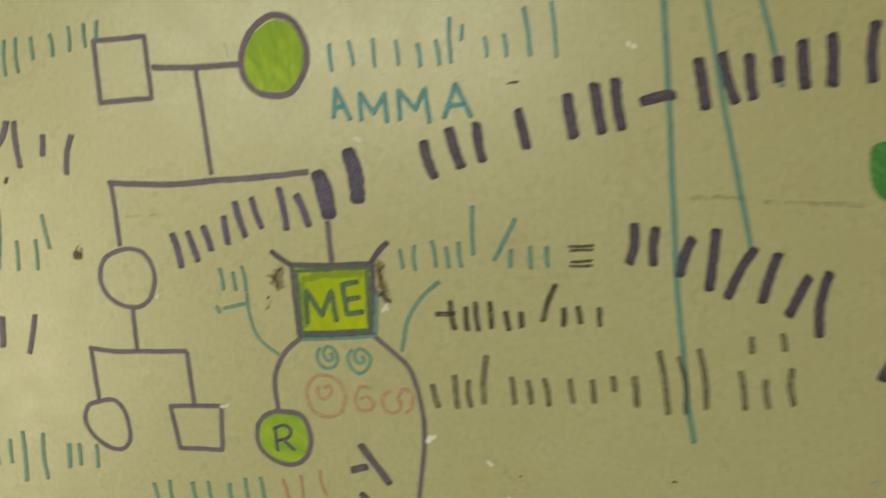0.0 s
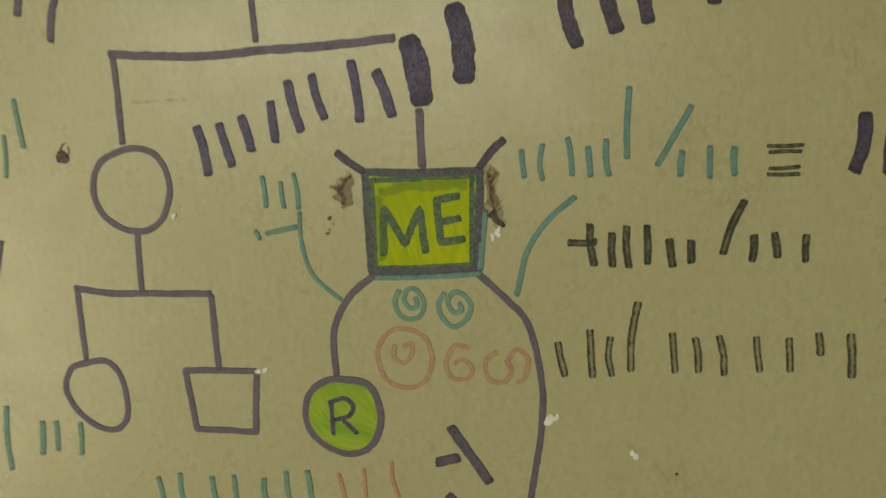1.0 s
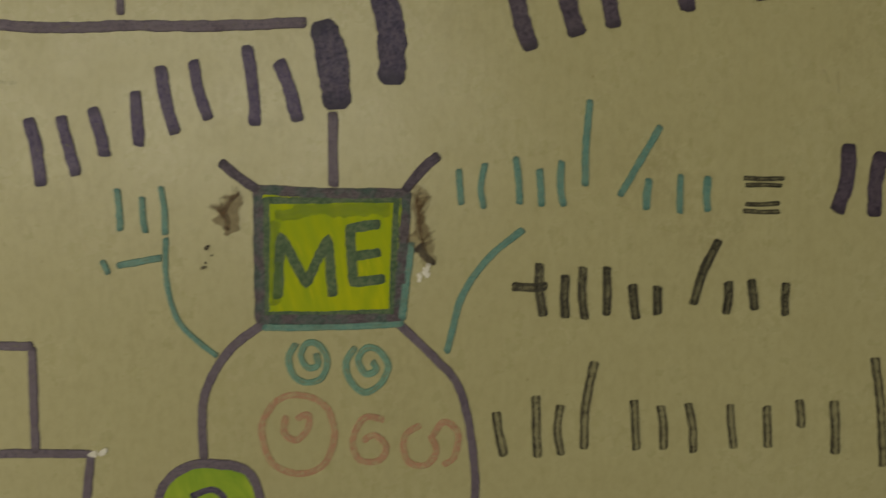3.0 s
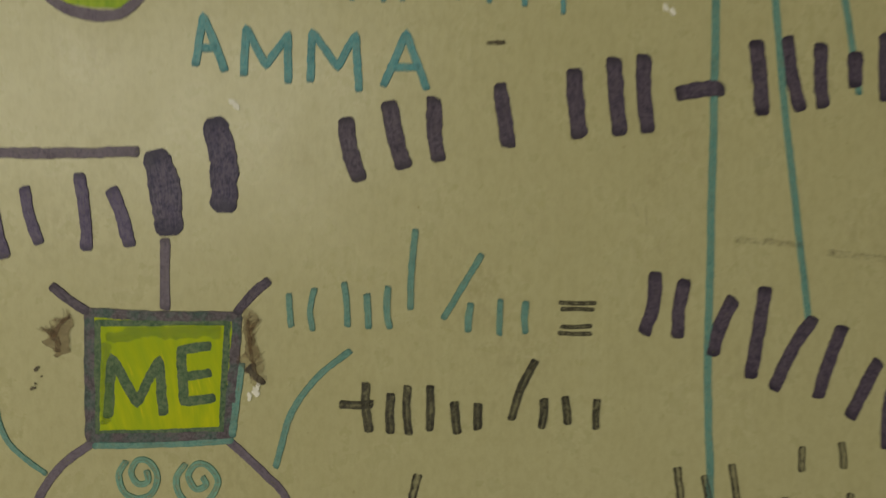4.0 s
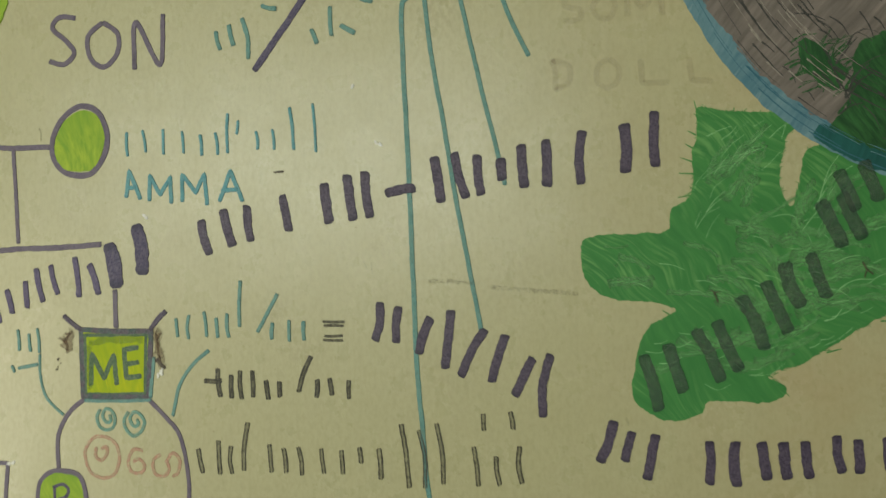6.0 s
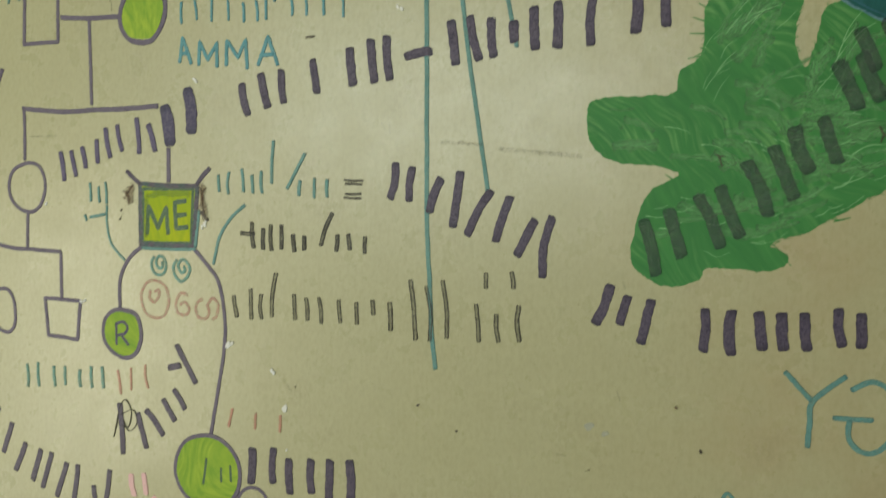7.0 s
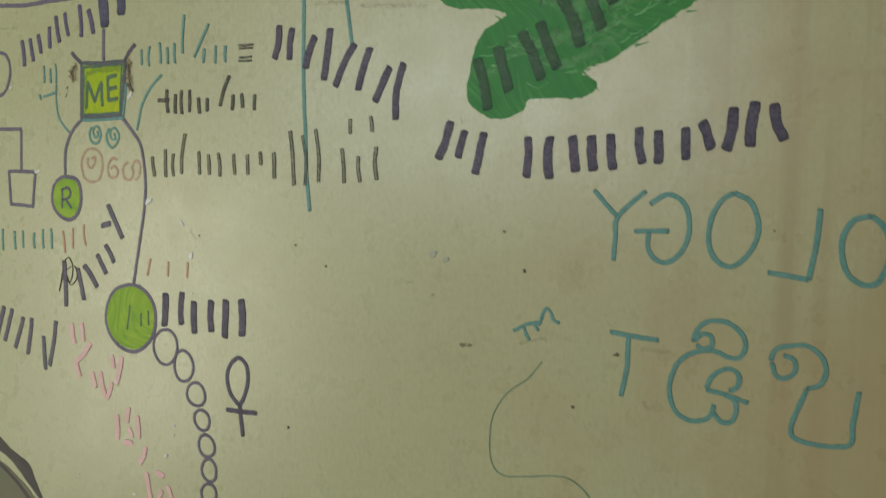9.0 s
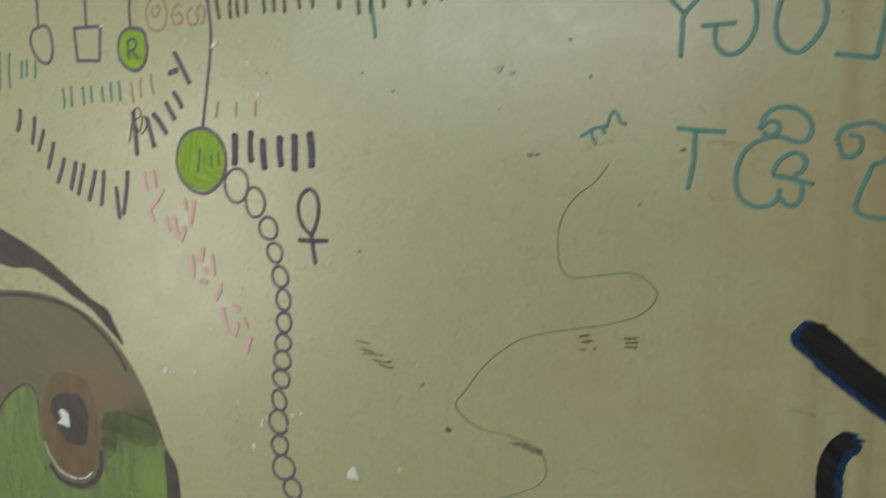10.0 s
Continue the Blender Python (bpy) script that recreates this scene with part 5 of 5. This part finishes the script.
for way, deep, hand in (([(-44.0, 1530.0), (-49.0, 1526.0), (-52.0, 1518.0)], [(-51.0, 1520.0), (-50.0, 1512.0)], random.Random(3)), ([(43.0, 1527.0), (44.0, 1516.0), (46.0, 1502.0)], [(43.0, 1504.0), (52.0, 1495.0)], random.Random(8))):
    smear = thing("brown_smear", "feathery brown smear beside the yellow box", "wall mark", way[1], "brown smears on the wall")
    for _ in range(16):
        (ax, az), (bx, bz) = hand.choice((way[:2], way[1:]))
        e, a, r = hand.random(), hand.gauss(0.9 if deep[1][0] > deep[0][0] + 4 else 2.0, 0.7), hand.uniform(3, 10)
        x, z = ax + e * (bx - ax), az + e * (bz - az)
        stroke(smear, "wisp", [(x, z), (x + r * 0.5 * math.cos(a) + hand.gauss(0, 0.6), z + r * 0.5 * math.sin(a)), (x + r * math.cos(a), z + r * math.sin(a))], hand.uniform(1.5, 4.0), SMEAR, wobble=0.5, taper=0.7)
    patch(smear, "stain", ([(40.7, 1532.5), (48.0, 1531.0), (46.6, 1520.5), (49.6, 1508.6), (52.0, 1497.3), (46.6, 1494.6), (40.1, 1504.0), (38.3, 1508.6), (42.2, 1514.6)] if deep[1][0] > deep[0][0] + 4 else
          [(-44.0, 1531.0), (-42.5, 1526.0), (-45.4, 1521.5), (-44.8, 1514.0), (-50.0, 1509.5), (-52.0, 1514.0), (-57.0, 1516.0), (-53.0, 1521.5), (-48.5, 1527.5)]), SMEAR, ragged=0.0016, fine=260, step=0.0009)
    stroke(smear, "core", way, 1.8, BROWN, wobble=0.6, taper=0.3)
    stroke(smear, "blot", deep, 5.0 if deep[1][0] > deep[0][0] + 4 else 3.2, BROWN if deep[1][0] < deep[0][0] + 4 else DARKBROWN, wobble=0.5, taper=0.4)
    settle(smear)
for k, (x, z) in enumerate([(-60.0, 1504.0), (-62.0, 1494.0), (-61.0, 1496.0), (-58.0, 1500.0)]):
    blot("dark_speck", "tiny brown speck beside the yellow box", x, z, (1.1, 1.2, 0.5, 0.5)[k], (1.3, 1.0, 0.6, 0.5)[k], DARKBROWN, 20 * k, k)
for line, w in (([(306.0, 1572.0), (325.0, 1571.0), (346.0, 1569.0)], 3.5), ([(361.0, 1565.0), (394.0, 1562.0), (436.0, 1558.0)], 3.8), ([(460.0, 949.0), (482.0, 947.0), (499.0, 947.0)], 3.0), ([(536.0, 937.0), (559.0, 935.0)], 1.6), ([(724.0, 1026.0), (746.0, 1023.0)], 2.4), ([(-187.0, 1584.0), (-170.0, 1584.0), (-149.0, 1584.0)], 1.6), ([(-72.0, 1727.0), (-70.0, 1722.0), (-70.0, 1714.0)], 1.0)):
    mark = thing("scuff_mark", "greyish tan scuff rubbed into the wall paint", "wall mark", line[0], "scuffs on the wall")
    stroke(mark, "scuff", line, w, PENCIL, wobble=0.4)
    settle(mark)
for run, dashes in (([(467.0, 950.0), (485.0, 950.0), (476.0, 946.0), (498.0, 947.0), (485.0, 944.0), (499.0, 943.0)], 1.5), ([(274.0, 1034.0), (292.0, 1032.0), (279.0, 1026.0), (298.0, 1024.0), (283.0, 1021.0), (310.0, 1021.0), (295.0, 1015.0), (321.0, 1016.0), (304.0, 1011.0), (323.0, 1009.0)], 1.6), ([(534.0, 1068.0), (544.0, 1071.0), (537.0, 1063.0), (547.0, 1065.0), (535.0, 1056.0), (541.0, 1056.0), (549.0, 1058.0), (551.0, 1057.0)], 1.8), ([(577.0, 1071.0), (591.0, 1073.0), (579.0, 1067.0), (592.0, 1069.0), (579.0, 1063.0), (591.0, 1064.0)], 1.7)):
    lettering("rubbed_dashes", "rubbed black dashes of worn writing", run, dashes, RUBBED, "wall mark", "worn dashes on the wall")

# ---- small extras ----
scribble = thing("black_scribble", "worn black scribble over the start of a name", "wall drawing", (-56.0, 1284.0))
for line in ([(-74.0, 1255.0), (-66.0, 1287.0), (-58.0, 1298.0), (-50.0, 1286.0), (-55.0, 1268.0), (-69.0, 1272.0)], [(-65.0, 1281.0), (-48.0, 1288.0), (-42.0, 1275.0), (-53.0, 1264.0), (-61.0, 1275.0)]):
    stroke(scribble, "pen_stroke", line, 1.3, RUBBED, wobble=0.5)
settle(scribble)
corner = thing("yellow_green_patch", "yellow-green painted patch at the edge of the view", "wall painting", (-132.0, 1834.0))
patch(corner, "paint_coat", [(-229.0, 1901.0), (-144.0, 1895.0), (-104.0, 1860.0), (-107.0, 1837.0), (-120.0, 1818.0), (-141.0, 1807.0), (-189.0, 1804.0), (-239.0, 1825.0)], LIME, ragged=0.001)
settle(corner)
# whitish highlights on the island tip, put in as pale green strokes
for line in ([(458.0, 1598.0), (469.0, 1597.0), (479.0, 1598.0)], [(466.0, 1583.0), (468.0, 1580.0), (470.0, 1584.0)], [(484.0, 1571.0), (489.0, 1569.0)]):
    glint = thing("painted_glint", "pale glint painted on the green island tip", "wall mark", line[0], "thin spots in green paint")
    stroke(glint, "spot", line, 2.2, STREAK, wobble=0.5)
    settle(glint)
for line in ([(544.0, 1559.0), (547.0, 1557.0), (550.0, 1549.0)], [(546.0, 1557.0), (551.0, 1558.0)], [(662.0, 1580.0), (665.0, 1574.0), (670.0, 1570.0)], [(665.0, 1574.0), (663.0, 1567.0)]):
    crack = thing("hairline_crack", "dark hairline crack in the green paint", "wall mark", line[0], "cracks in green paint")
    stroke(crack, "crack", line, 1.0, DARKBROWN, wobble=0.4)
    settle(crack)
for line, w in (([(647.0, 1254.0), (658.0, 1254.0), (672.0, 1254.0)], 3.4), ([(651.0, 1211.0), (653.0, 1206.0), (657.0, 1203.0)], 3.0), ([(470.0, 1359.0), (473.0, 1349.0)], 1.4), ([(418.0, 1297.0), (428.0, 1296.0)], 2.0), ([(141.0, 1338.0), (150.0, 1327.0)], 1.2), ([(538.0, 1248.0), (559.0, 1255.0), (564.0, 1252.0)], 2.6), ([(247.0, 1591.0), (250.0, 1584.0)], 1.2), ([(254.0, 1590.0), (255.0, 1579.0)], 1.2), ([(473.0, 1453.0), (475.0, 1446.0)], 2.0)):
    mark = thing("brown_scuff", "faint brown scuff on the cream wall paint", "wall mark", line[0], "scuffs on the wall")
    stroke(mark, "scuff", line, w, GHOST, wobble=0.4)
    settle(mark)
